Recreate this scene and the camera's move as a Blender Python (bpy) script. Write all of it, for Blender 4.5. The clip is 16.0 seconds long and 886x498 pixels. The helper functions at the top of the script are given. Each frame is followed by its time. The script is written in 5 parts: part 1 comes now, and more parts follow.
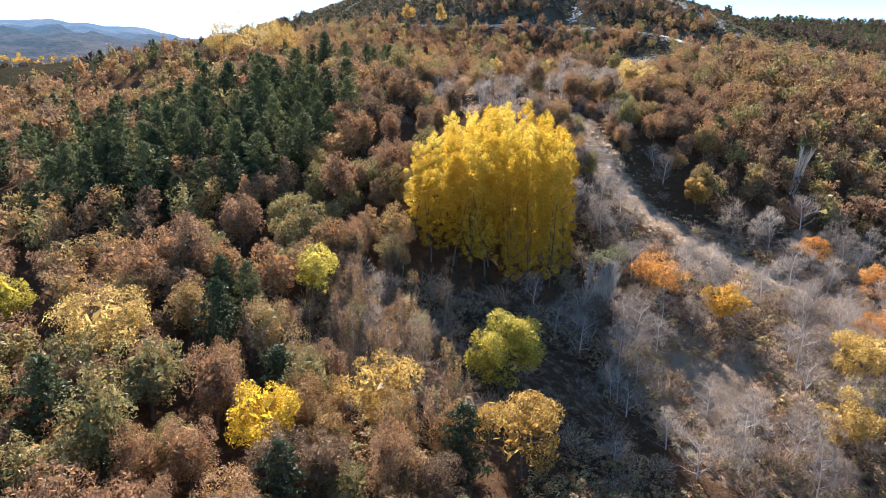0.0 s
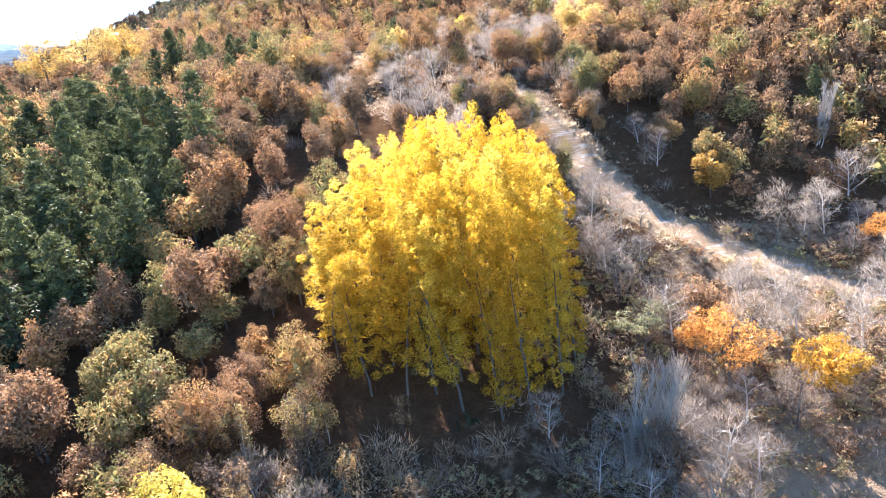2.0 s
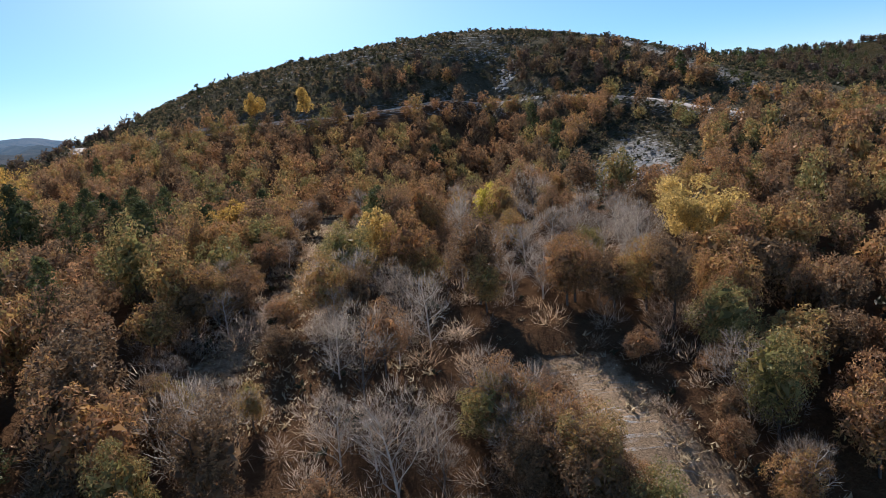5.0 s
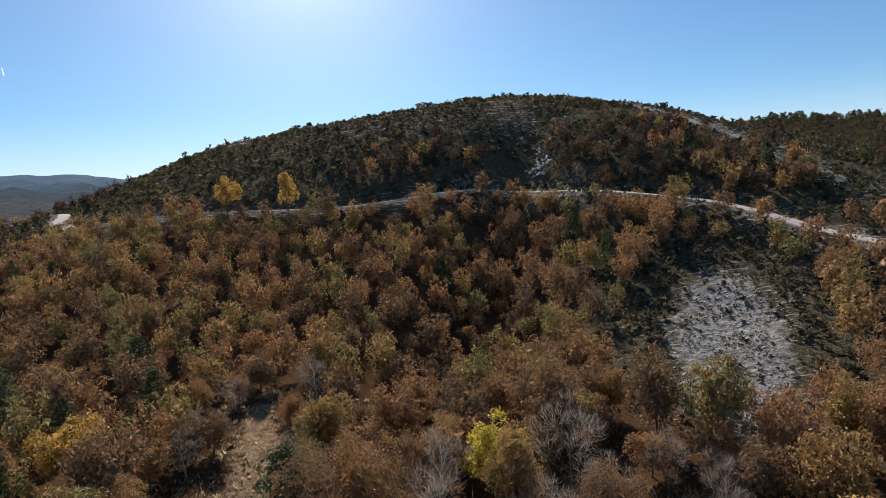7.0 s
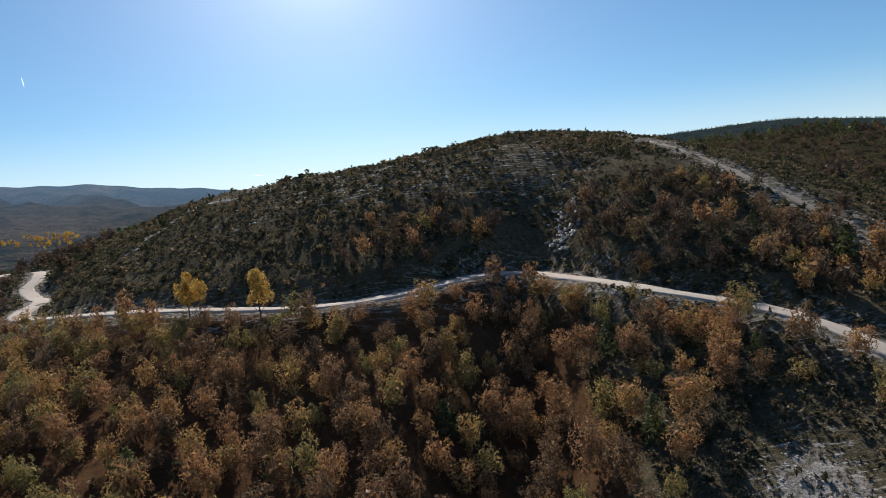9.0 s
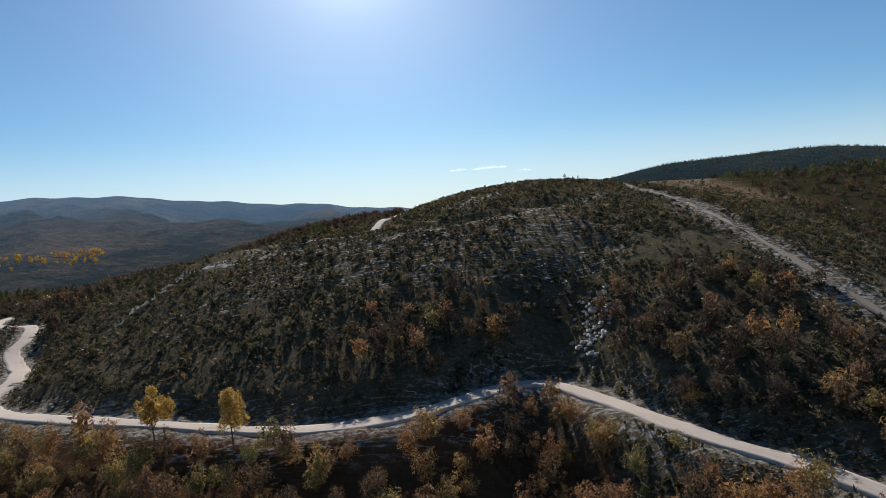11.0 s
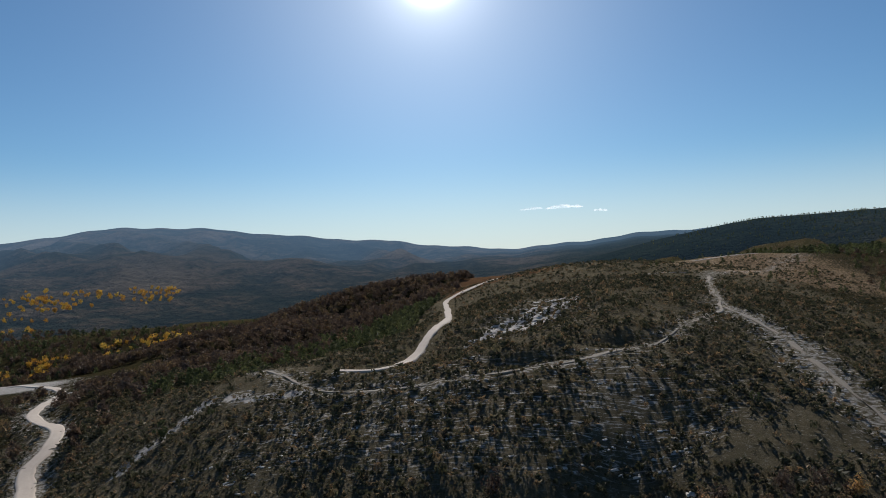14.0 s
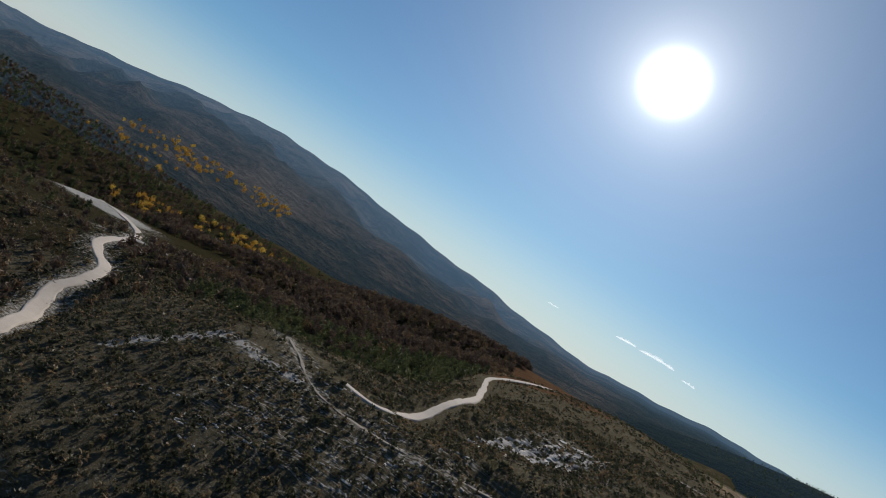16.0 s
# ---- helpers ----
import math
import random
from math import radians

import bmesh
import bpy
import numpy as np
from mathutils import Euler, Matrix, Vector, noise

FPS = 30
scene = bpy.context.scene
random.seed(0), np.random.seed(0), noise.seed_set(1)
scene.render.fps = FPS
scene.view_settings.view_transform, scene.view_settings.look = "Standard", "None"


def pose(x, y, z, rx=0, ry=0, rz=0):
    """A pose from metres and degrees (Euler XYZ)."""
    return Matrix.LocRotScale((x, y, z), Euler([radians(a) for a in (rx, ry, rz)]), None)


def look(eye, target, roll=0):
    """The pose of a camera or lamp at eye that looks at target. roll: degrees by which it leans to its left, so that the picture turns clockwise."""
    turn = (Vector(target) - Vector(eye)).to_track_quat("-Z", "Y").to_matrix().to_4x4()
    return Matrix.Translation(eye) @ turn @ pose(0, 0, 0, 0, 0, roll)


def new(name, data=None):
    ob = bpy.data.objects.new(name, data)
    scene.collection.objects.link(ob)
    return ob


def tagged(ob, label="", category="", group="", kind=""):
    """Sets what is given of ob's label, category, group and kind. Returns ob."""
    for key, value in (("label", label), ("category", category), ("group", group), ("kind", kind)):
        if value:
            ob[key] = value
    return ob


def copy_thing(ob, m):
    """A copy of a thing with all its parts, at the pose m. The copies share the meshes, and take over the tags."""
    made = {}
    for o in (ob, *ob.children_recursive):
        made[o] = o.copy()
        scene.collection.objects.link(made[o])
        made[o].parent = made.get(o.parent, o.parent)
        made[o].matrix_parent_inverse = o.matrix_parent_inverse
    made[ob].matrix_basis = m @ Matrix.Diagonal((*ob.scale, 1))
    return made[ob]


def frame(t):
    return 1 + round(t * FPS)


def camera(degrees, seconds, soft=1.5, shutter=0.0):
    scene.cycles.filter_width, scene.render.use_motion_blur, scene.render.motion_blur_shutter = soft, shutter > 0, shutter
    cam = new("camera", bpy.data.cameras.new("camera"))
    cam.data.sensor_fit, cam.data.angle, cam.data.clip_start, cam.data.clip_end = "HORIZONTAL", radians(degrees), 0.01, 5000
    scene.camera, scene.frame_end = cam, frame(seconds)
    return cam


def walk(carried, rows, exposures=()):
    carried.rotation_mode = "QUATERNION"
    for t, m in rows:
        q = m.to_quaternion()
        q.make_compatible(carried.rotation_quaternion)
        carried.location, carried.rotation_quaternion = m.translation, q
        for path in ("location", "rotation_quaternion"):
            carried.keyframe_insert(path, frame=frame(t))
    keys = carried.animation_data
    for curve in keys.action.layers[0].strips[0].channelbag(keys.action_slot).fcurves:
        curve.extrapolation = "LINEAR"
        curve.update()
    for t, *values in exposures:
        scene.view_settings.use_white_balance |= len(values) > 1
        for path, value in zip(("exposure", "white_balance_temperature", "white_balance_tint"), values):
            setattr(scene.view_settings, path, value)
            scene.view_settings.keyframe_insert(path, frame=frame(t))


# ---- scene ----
cam = camera(66.0, 16.0, soft=0.8)
PATH = [
    (0, (-0.008, 0.003, 0.005), (-0.014, 1.951, -0.447), 1.6),
    (0.5, (0.684, 7.938, 0.585), (0.733, 9.872, 0.078), -0.2),
    (1, (0.756, 16.033, 1.678), (0.831, 17.946, 1.098), -2.4),
    (1.5, (0.9, 24.427, 3.299), (1.007, 26.33, 2.693), -5.6),
    (2, (0.963, 32.799, 4.21), (1.139, 34.703, 3.624), -8.5),
    (2.5, (1.335, 41.655, 5.726), (1.56, 43.544, 5.108), -10.7),
    (3, (2.292, 49.532, 7.143), (2.517, 51.411, 6.496), -10.2),
    (3.5, (3.774, 57.894, 7.436), (4.002, 59.815, 6.929), -8.9),
    (4, (5.346, 66.516, 8.517), (5.568, 68.46, 8.104), -7.7),
    (4.2, (6.076, 70.073, 9.208), (6.289, 72.025, 8.825), -7.2),
    (6.3, (15.75, 107.407, 15.864), (15.869, 109.396, 15.694), -3.8),
    (6.5, (16.34, 110.185, 17.204), (16.444, 112.176, 17.046), -3.9),
    (7, (17.663, 116.632, 21.162), (17.739, 118.626, 21.018), -3.7),
    (7.5, (18.934, 122.574, 25.064), (19.008, 124.567, 24.918), -4.2),
    (8, (19.886, 127.855, 28.809), (19.945, 129.848, 28.655), -4.3),
    (8.5, (20.79, 132.982, 32.094), (20.823, 134.976, 31.94), -4.6),
    (9, (21.662, 137.671, 34.985), (21.684, 139.665, 34.839), -4.9),
    (9.2, (22.076, 139.442, 36.006), (22.094, 141.437, 35.863), -5.0),
    (11.3, (25.806, 155.361, 48.253), (25.74, 157.358, 48.164), -3.7),
    (11.5, (26.267, 156.872, 49.414), (26.192, 158.869, 49.332), -3.6),
    (12, (27.245, 160.615, 52.475), (27.141, 162.611, 52.407), -3.4),
    (12.5, (27.962, 164.131, 55.549), (27.811, 166.124, 55.501), -3.2),
    (13, (28.681, 167.236, 58.516), (28.488, 169.226, 58.492), -2.7),
    (13.5, (29.05, 170.208, 61.687), (28.821, 172.195, 61.685), -2.2),
    (14, (29.373, 173.422, 65.206), (29.115, 175.405, 65.219), -2.1),
    (14.5, (29.622, 176.118, 68.116), (29.287, 178.09, 68.128), -0.0),
    (15, (29.789, 177.766, 69.26), (29.375, 179.722, 69.291), 8.7),
    (15.5, (29.91, 178.625, 69.905), (29.421, 180.563, 69.962), 19.8),
    (16, (30.018, 179.522, 70.318), (29.446, 181.437, 70.382), 32.4),
]
walk(cam, [(t, look(eye, target, roll)) for t, eye, target, roll in PATH],
     exposures=((0, 1.85, 5900, 17), (1, 2.5, 5900, 18), (2, 2.85, 5950, 19), (2.5, 2.8, 6000, 19), (3.5, 2.3, 6000, 19), (4.2, 1.4, 6000, 16), (6.5, 0.4, 6400, 16), (9, 0.3, 6400, 14), (11.3, 0.1, 6350, 14), (14, -0.1, 6300, 13), (16, -0.25, 6300, 12)))

GLARE = Vector((-0.1236, 0.9142, 0.3859))  # where the sun is seen; middle of the glow painted into the sky
# lamp and sky sun, raised 13 degrees above GLARE to light the slopes
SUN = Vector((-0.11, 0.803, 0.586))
world = bpy.data.worlds.new("sky")
scene.world = world
world.use_nodes = True
wn, wl = world.node_tree.nodes, world.node_tree.links
wn.clear()
sky = wn.new("ShaderNodeTexSky")
sky.sky_type, sky.sun_disc = "NISHITA", False
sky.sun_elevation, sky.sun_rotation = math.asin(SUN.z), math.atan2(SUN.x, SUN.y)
sky.altitude, sky.air_density, sky.dust_density, sky.ozone_density = 1200, 1.0, 0.3, 2.5
back, wout = wn.new("ShaderNodeBackground"), wn.new("ShaderNodeOutputWorld")
back.inputs[1].default_value = 0.07
# the sun's white disc and haze, painted into the sky around GLARE
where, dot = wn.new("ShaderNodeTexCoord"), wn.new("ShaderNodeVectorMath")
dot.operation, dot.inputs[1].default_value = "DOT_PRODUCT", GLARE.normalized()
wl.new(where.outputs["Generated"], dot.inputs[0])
tone = wn.new("ShaderNodeVectorMath")
tone.operation, tone.inputs[1].default_value = "MULTIPLY", (0.71, 0.98, 1.07)
wl.new(sky.outputs[0], tone.inputs[0])
last = tone.outputs[0]
# pale haze low over the horizon
apart, low, pale = wn.new("ShaderNodeSeparateXYZ"), wn.new("ShaderNodeMapRange"), wn.new("ShaderNodeMix")
wl.new(where.outputs["Generated"], apart.inputs[0])
wl.new(apart.outputs[2], low.inputs[0])
low.interpolation_type = "SMOOTHERSTEP"
for k, v in enumerate((-0.02, 0.16, 0.58, 0.0)):
    low.inputs[k + 1].default_value = v
pale.data_type = "RGBA"
wl.new(low.outputs[0], pale.inputs[0]), wl.new(last, pale.inputs[6])
pale.inputs[7].default_value = (10.2, 10.7, 11.0, 1)
last = pale.outputs[2]
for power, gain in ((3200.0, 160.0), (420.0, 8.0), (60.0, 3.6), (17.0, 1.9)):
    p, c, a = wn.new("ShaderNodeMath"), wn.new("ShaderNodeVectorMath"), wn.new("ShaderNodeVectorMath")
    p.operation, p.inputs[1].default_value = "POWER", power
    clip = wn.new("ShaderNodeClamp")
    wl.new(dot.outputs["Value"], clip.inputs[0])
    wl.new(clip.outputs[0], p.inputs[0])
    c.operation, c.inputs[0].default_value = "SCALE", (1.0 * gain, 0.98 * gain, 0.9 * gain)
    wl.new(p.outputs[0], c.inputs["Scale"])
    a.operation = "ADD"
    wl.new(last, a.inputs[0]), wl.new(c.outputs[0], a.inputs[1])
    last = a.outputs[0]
wl.new(last, back.inputs[0])
wl.new(back.outputs[0], wout.inputs[0])
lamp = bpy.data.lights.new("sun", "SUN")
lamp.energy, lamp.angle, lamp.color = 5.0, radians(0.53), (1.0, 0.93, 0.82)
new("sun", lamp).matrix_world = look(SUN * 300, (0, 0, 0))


# ---------------------------------------------------------------- materials
def material(name):
    m = bpy.data.materials.new(name)
    m.use_nodes = True
    m.node_tree.nodes.clear()
    n, l = m.node_tree.nodes, m.node_tree.links
    out = n.new("ShaderNodeOutputMaterial")
    return m, n, l, out


def noise_node(n, l, scale, detail=4.0, rough=0.6, vec=None):
    t = n.new("ShaderNodeTexNoise")
    t.inputs["Scale"].default_value, t.inputs["Detail"].default_value, t.inputs["Roughness"].default_value = scale, detail, rough
    if vec is not None:
        l.new(vec, t.inputs["Vector"])
    return t


def ramp_node(n, stops, mode="LINEAR"):
    r = n.new("ShaderNodeValToRGB")
    r.color_ramp.interpolation = mode
    while len(r.color_ramp.elements) < len(stops):
        r.color_ramp.elements.new(0.5)
    for e, (p, c) in zip(r.color_ramp.elements, stops):
        e.position, e.color = p, (*c, 1)
    return r


def mix_node(n, l, a, b, fac, blend="MIX"):
    x = n.new("ShaderNodeMix")
    x.data_type, x.blend_type = "RGBA", blend
    for sock, v in ((x.inputs[6], a), (x.inputs[7], b), (x.inputs[0], fac)):
        if hasattr(v, "links"):
            l.new(v, sock)
        elif isinstance(v, tuple):
            sock.default_value = (*v, 1)
        else:
            sock.default_value = v
    return x.outputs[2]


def math_node(n, l, op, a, b=0.0):
    x = n.new("ShaderNodeMath")
    x.operation = op
    for sock, v in ((x.inputs[0], a), (x.inputs[1], b)):
        if hasattr(v, "links"):
            l.new(v, sock)
        else:
            sock.default_value = v
    return x.outputs[0]


def leaf_material(name, stops, translucent=0.45, sheen=0.015):
    """Foliage: a tint for each tree, a shade for each leaf, part of the light passing through."""
    m, n, l, out = material(name)
    info, geo, tint = n.new("ShaderNodeObjectInfo"), n.new("ShaderNodeNewGeometry"), n.new("ShaderNodeAttribute")
    tint.attribute_name = "tint"
    pos = noise_node(n, l, 0.55, 3.0, 0.6, geo.outputs["Position"])
    v = math_node(n, l, "ADD", info.outputs["Random"], tint.outputs["Fac"])
    v = math_node(n, l, "FRACT", v)
    v = math_node(n, l, "ADD", v, math_node(n, l, "MULTIPLY", math_node(n, l, "SUBTRACT", pos.outputs["Fac"], 0.5), 0.7))
    v = math_node(n, l, "ADD", v, math_node(n, l, "MULTIPLY", math_node(n, l, "SUBTRACT", geo.outputs["Random Per Island"], 0.5), 0.35))
    col = ramp_node(n, stops)
    l.new(v, col.inputs[0])
    shade = ramp_node(n, ((0, (0.55, 0.55, 0.55)), (0.5, (0.95, 0.95, 0.95)), (1, (1.4, 1.37, 1.28))))
    l.new(math_node(n, l, "FRACT", math_node(n, l, "MULTIPLY", geo.outputs["Random Per Island"], 7.31)), shade.inputs[0])
    c = mix_node(n, l, col.outputs[0], shade.outputs[0], 1.0, "MULTIPLY")
    d, t, g = n.new("ShaderNodeBsdfDiffuse"), n.new("ShaderNodeBsdfTranslucent"), n.new("ShaderNodeBsdfGlossy")
    l.new(c, d.inputs[0]), l.new(c, t.inputs[0])
    g.inputs["Roughness"].default_value, g.inputs[0].default_value = 0.5, (0.9, 0.9, 0.9, 1)
    a, b = n.new("ShaderNodeMixShader"), n.new("ShaderNodeMixShader")
    a.inputs[0].default_value, b.inputs[0].default_value = translucent, sheen
    l.new(d.outputs[0], a.inputs[1]), l.new(t.outputs[0], a.inputs[2])
    l.new(a.outputs[0], b.inputs[1]), l.new(g.outputs[0], b.inputs[2])
    l.new(b.outputs[0], out.inputs[0])
    return m


def plain_material(name, dark, light, scale, rough=0.85, bump=0.3, vary=0.25):
    """A rough surface with blotches at two scales and fine relief."""
    m, n, l, out = material(name)
    geo = n.new("ShaderNodeNewGeometry")
    big, fine = noise_node(n, l, scale, 5, 0.6, geo.outputs["Position"]), noise_node(n, l, scale * 9, 4, 0.7, geo.outputs["Position"])
    c = mix_node(n, l, dark, light, big.outputs["Fac"])
    c = mix_node(n, l, c, mix_node(n, l, dark, light, fine.outputs["Fac"]), 0.45)
    isl = ramp_node(n, ((0, (1 - vary,) * 3), (1, (1 + vary,) * 3)))
    l.new(geo.outputs["Random Per Island"], isl.inputs[0])
    c = mix_node(n, l, c, isl.outputs[0], 1.0, "MULTIPLY")
    p, bn = n.new("ShaderNodeBsdfPrincipled"), n.new("ShaderNodeBump")
    p.inputs["Roughness"].default_value = rough
    p.inputs["Specular IOR Level"].default_value = 0.25
    bn.inputs["Strength"].default_value, bn.inputs["Distance"].default_value = bump, 0.15
    l.new(fine.outputs["Fac"], bn.inputs["Height"]), l.new(bn.outputs[0], p.inputs["Normal"])
    l.new(c, p.inputs["Base Color"]), l.new(p.outputs[0], out.inputs[0])
    return m


def ground_material():
    """Leaf litter, scrub turf, dry grass and pale limestone, by what covers each place."""
    m, n, l, out = material("ground")
    geo, cov = n.new("ShaderNodeNewGeometry"), n.new("ShaderNodeAttribute")
    cov.attribute_name = "cover"
    sep = n.new("ShaderNodeSeparateColor")
    l.new(cov.outputs["Color"], sep.inputs[0])
    pos = geo.outputs["Position"]
    n1, n2, n3 = noise_node(n, l, 0.12, 6, 0.62, pos), noise_node(n, l, 1.1, 6, 0.68, pos), noise_node(n, l, 6.0, 4, 0.7, pos)
    litter = ramp_node(n, ((0.25, (0.045, 0.026, 0.015)), (0.5, (0.115, 0.066, 0.036)), (0.75, (0.21, 0.128, 0.07))))
    turf = ramp_node(n, ((0.25, (0.034, 0.03, 0.018)), (0.5, (0.1, 0.085, 0.054)), (0.75, (0.23, 0.195, 0.132))))
    grass = ramp_node(n, ((0.25, (0.20, 0.13, 0.078)), (0.5, (0.37, 0.26, 0.165)), (0.78, (0.54, 0.41, 0.28))))
    stone = ramp_node(n, ((0.25, (0.17, 0.16, 0.145)), (0.5, (0.36, 0.345, 0.32)), (0.75, (0.55, 0.53, 0.5))))
    mixed = mix_node(n, l, n1.outputs["Fac"], n2.outputs["Fac"], 0.55)
    mixed = mix_node(n, l, mixed, n3.outputs["Fac"], 0.3)
    for r in (litter, turf, grass, stone):
        l.new(mixed, r.inputs[0])

    def edge(chan, node, soft=0.22):
        s = math_node(n, l, "ADD", chan, math_node(n, l, "MULTIPLY", math_node(n, l, "SUBTRACT", node.outputs["Fac"], 0.5), 1.1))
        s = math_node(n, l, "DIVIDE", math_node(n, l, "SUBTRACT", s, 0.5 - soft / 2), soft)
        c = n.new("ShaderNodeClamp")
        l.new(s, c.inputs[0])
        return c.outputs[0]

    c = mix_node(n, l, litter.outputs[0], turf.outputs[0], edge(sep.outputs[2], n1))
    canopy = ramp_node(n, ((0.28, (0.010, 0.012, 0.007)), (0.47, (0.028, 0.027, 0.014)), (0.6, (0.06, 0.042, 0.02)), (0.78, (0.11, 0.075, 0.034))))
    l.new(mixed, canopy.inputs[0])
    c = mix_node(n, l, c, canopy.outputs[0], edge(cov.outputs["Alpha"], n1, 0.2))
    c = mix_node(n, l, c, grass.outputs[0], edge(sep.outputs[0], n2, 0.35))
    n4 = noise_node(n, l, 1.9, 5, 0.75, pos)
    fleck = n.new("ShaderNodeMapRange")
    l.new(n4.outputs["Fac"], fleck.inputs[0])
    fleck.inputs[1].default_value, fleck.inputs[2].default_value = 0.56, 0.66
    c = mix_node(n, l, c, stone.outputs[0], math_node(n, l, "MULTIPLY", math_node(n, l, "MULTIPLY", fleck.outputs[0], sep.outputs[2]), 0.4))
    # bedding of the rock: thin pale edges running slantwise across the face
    turn = n.new("ShaderNodeMapping")
    l.new(pos, turn.inputs[0])
    turn.inputs["Rotation"].default_value, turn.inputs["Scale"].default_value = (0, 0, -0.35), (0.1, 0.95, 0.95)
    beds = noise_node(n, l, 1.0, 3, 0.5, turn.outputs[0])
    thin = math_node(n, l, "SUBTRACT", 1.0, math_node(n, l, "MULTIPLY", math_node(n, l, "ABSOLUTE", math_node(n, l, "SUBTRACT", beds.outputs["Fac"], 0.5)), 26.0))
    thin = math_node(n, l, "MULTIPLY", math_node(n, l, "MAXIMUM", thin, 0.0), math_node(n, l, "MINIMUM", math_node(n, l, "MULTIPLY", sep.outputs[1], 6.0), 1.0))
    thin = math_node(n, l, "MULTIPLY", thin, math_node(n, l, "MINIMUM", math_node(n, l, "MAXIMUM", math_node(n, l, "MULTIPLY", math_node(n, l, "SUBTRACT", n2.outputs["Fac"], 0.4), 5.5), 0.12), 0.95))
    c = mix_node(n, l, c, (0.53, 0.50, 0.46), thin)
    c = mix_node(n, l, c, stone.outputs[0], edge(sep.outputs[1], n2, 0.3))
    p, bn = n.new("ShaderNodeBsdfDiffuse"), n.new("ShaderNodeBump")
    bn.inputs["Strength"].default_value, bn.inputs["Distance"].default_value = 1.0, 1.1
    l.new(mixed, bn.inputs["Height"]), l.new(bn.outputs[0], p.inputs["Normal"])
    l.new(c, p.inputs[0]), l.new(p.outputs[0], out.inputs[0])
    return m


def distance_material():
    """Far wooded mountain sides, the blue haze of distance painted in as a glow."""
    m, n, l, out = material("hazed_far_slopes")
    geo = n.new("ShaderNodeNewGeometry")
    pos = geo.outputs["Position"]
    n1, n2, n3 = noise_node(n, l, 0.0022, 6, 0.6, pos), noise_node(n, l, 0.012, 6, 0.7, pos), noise_node(n, l, 0.07, 4, 0.75, pos)
    wood = ramp_node(n, ((0.4, (0.010, 0.017, 0.015)), (0.49, (0.028, 0.032, 0.024)), (0.53, (0.065, 0.052, 0.036)), (0.62, (0.12, 0.098, 0.072))))
    patches = mix_node(n, l, n1.outputs["Fac"], n2.outputs["Fac"], 0.4)
    mixed = mix_node(n, l, patches, n3.outputs["Fac"], 0.2)
    l.new(mixed, wood.inputs[0])
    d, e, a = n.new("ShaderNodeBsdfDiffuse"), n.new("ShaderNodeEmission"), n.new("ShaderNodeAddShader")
    cov, pine = n.new("ShaderNodeAttribute"), ramp_node(n, ((0.4, (0.006, 0.011, 0.007)), (0.5, (0.014, 0.021, 0.012)), (0.62, (0.04, 0.036, 0.02))))
    cov.attribute_name = "cover"
    l.new(mixed, pine.inputs[0])
    l.new(mix_node(n, l, wood.outputs[0], pine.outputs[0], cov.outputs["Fac"]), d.inputs[0])
    # painted haze: blue emission that strengthens with distance from the hill
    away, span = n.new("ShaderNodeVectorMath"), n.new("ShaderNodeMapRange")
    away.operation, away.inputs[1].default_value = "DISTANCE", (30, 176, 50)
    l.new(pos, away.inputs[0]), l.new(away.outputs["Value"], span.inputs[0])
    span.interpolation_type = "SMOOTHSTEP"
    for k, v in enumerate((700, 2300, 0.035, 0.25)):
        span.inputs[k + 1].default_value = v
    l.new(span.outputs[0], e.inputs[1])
    bn = n.new("ShaderNodeBump")
    bn.inputs["Strength"].default_value, bn.inputs["Distance"].default_value = 1.0, 90.0
    l.new(mixed, bn.inputs["Height"]), l.new(bn.outputs[0], d.inputs["Normal"])
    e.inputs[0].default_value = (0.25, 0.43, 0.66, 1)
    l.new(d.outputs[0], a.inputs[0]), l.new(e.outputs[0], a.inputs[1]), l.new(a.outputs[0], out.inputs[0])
    return m


def cloud_material():
    """Thin vapour with an added glow: part of what lies behind it shows through."""
    m, n, l, out = material("cloud")
    geo = n.new("ShaderNodeNewGeometry")
    f = noise_node(n, l, 0.02, 4, 0.6, geo.outputs["Position"])
    d, e, t = n.new("ShaderNodeBsdfTranslucent"), n.new("ShaderNodeEmission"), n.new("ShaderNodeBsdfTransparent")
    a, x = n.new("ShaderNodeAddShader"), n.new("ShaderNodeMixShader")
    d.inputs[0].default_value = (0.9, 0.9, 0.9, 1)
    # soft emission in place of the sunlight caught in the vapour
    e.inputs[0].default_value, e.inputs[1].default_value = (0.9, 0.95, 1, 1), 0.4
    l.new(d.outputs[0], a.inputs[0]), l.new(e.outputs[0], a.inputs[1])
    l.new(math_node(n, l, "MULTIPLY", f.outputs["Fac"], 0.42), x.inputs[0])
    l.new(t.outputs[0], x.inputs[1]), l.new(a.outputs[0], x.inputs[2]), l.new(x.outputs[0], out.inputs[0])
    return m


GROUND = ground_material()
CLOUD = cloud_material()
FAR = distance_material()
OAK = leaf_material("oak_leaves", ((0.0, (0.18, 0.12, 0.072)), (0.22, (0.285, 0.18, 0.095)), (0.45, (0.365, 0.2, 0.108)), (0.65, (0.43, 0.245, 0.096)), (0.85, (0.40, 0.29, 0.11)), (1.0, (0.23, 0.215, 0.085))), 0.29, 0.012)
# brown oak leaves, darkened further: the backlit woods' shade is in the colour
BROWN = leaf_material("dimmed_brown_oak_leaves", ((0.0, (0.08, 0.057, 0.044)), (0.4, (0.125, 0.085, 0.06)), (0.8, (0.165, 0.108, 0.066)), (1.0, (0.2, 0.142, 0.07))), 0.22)
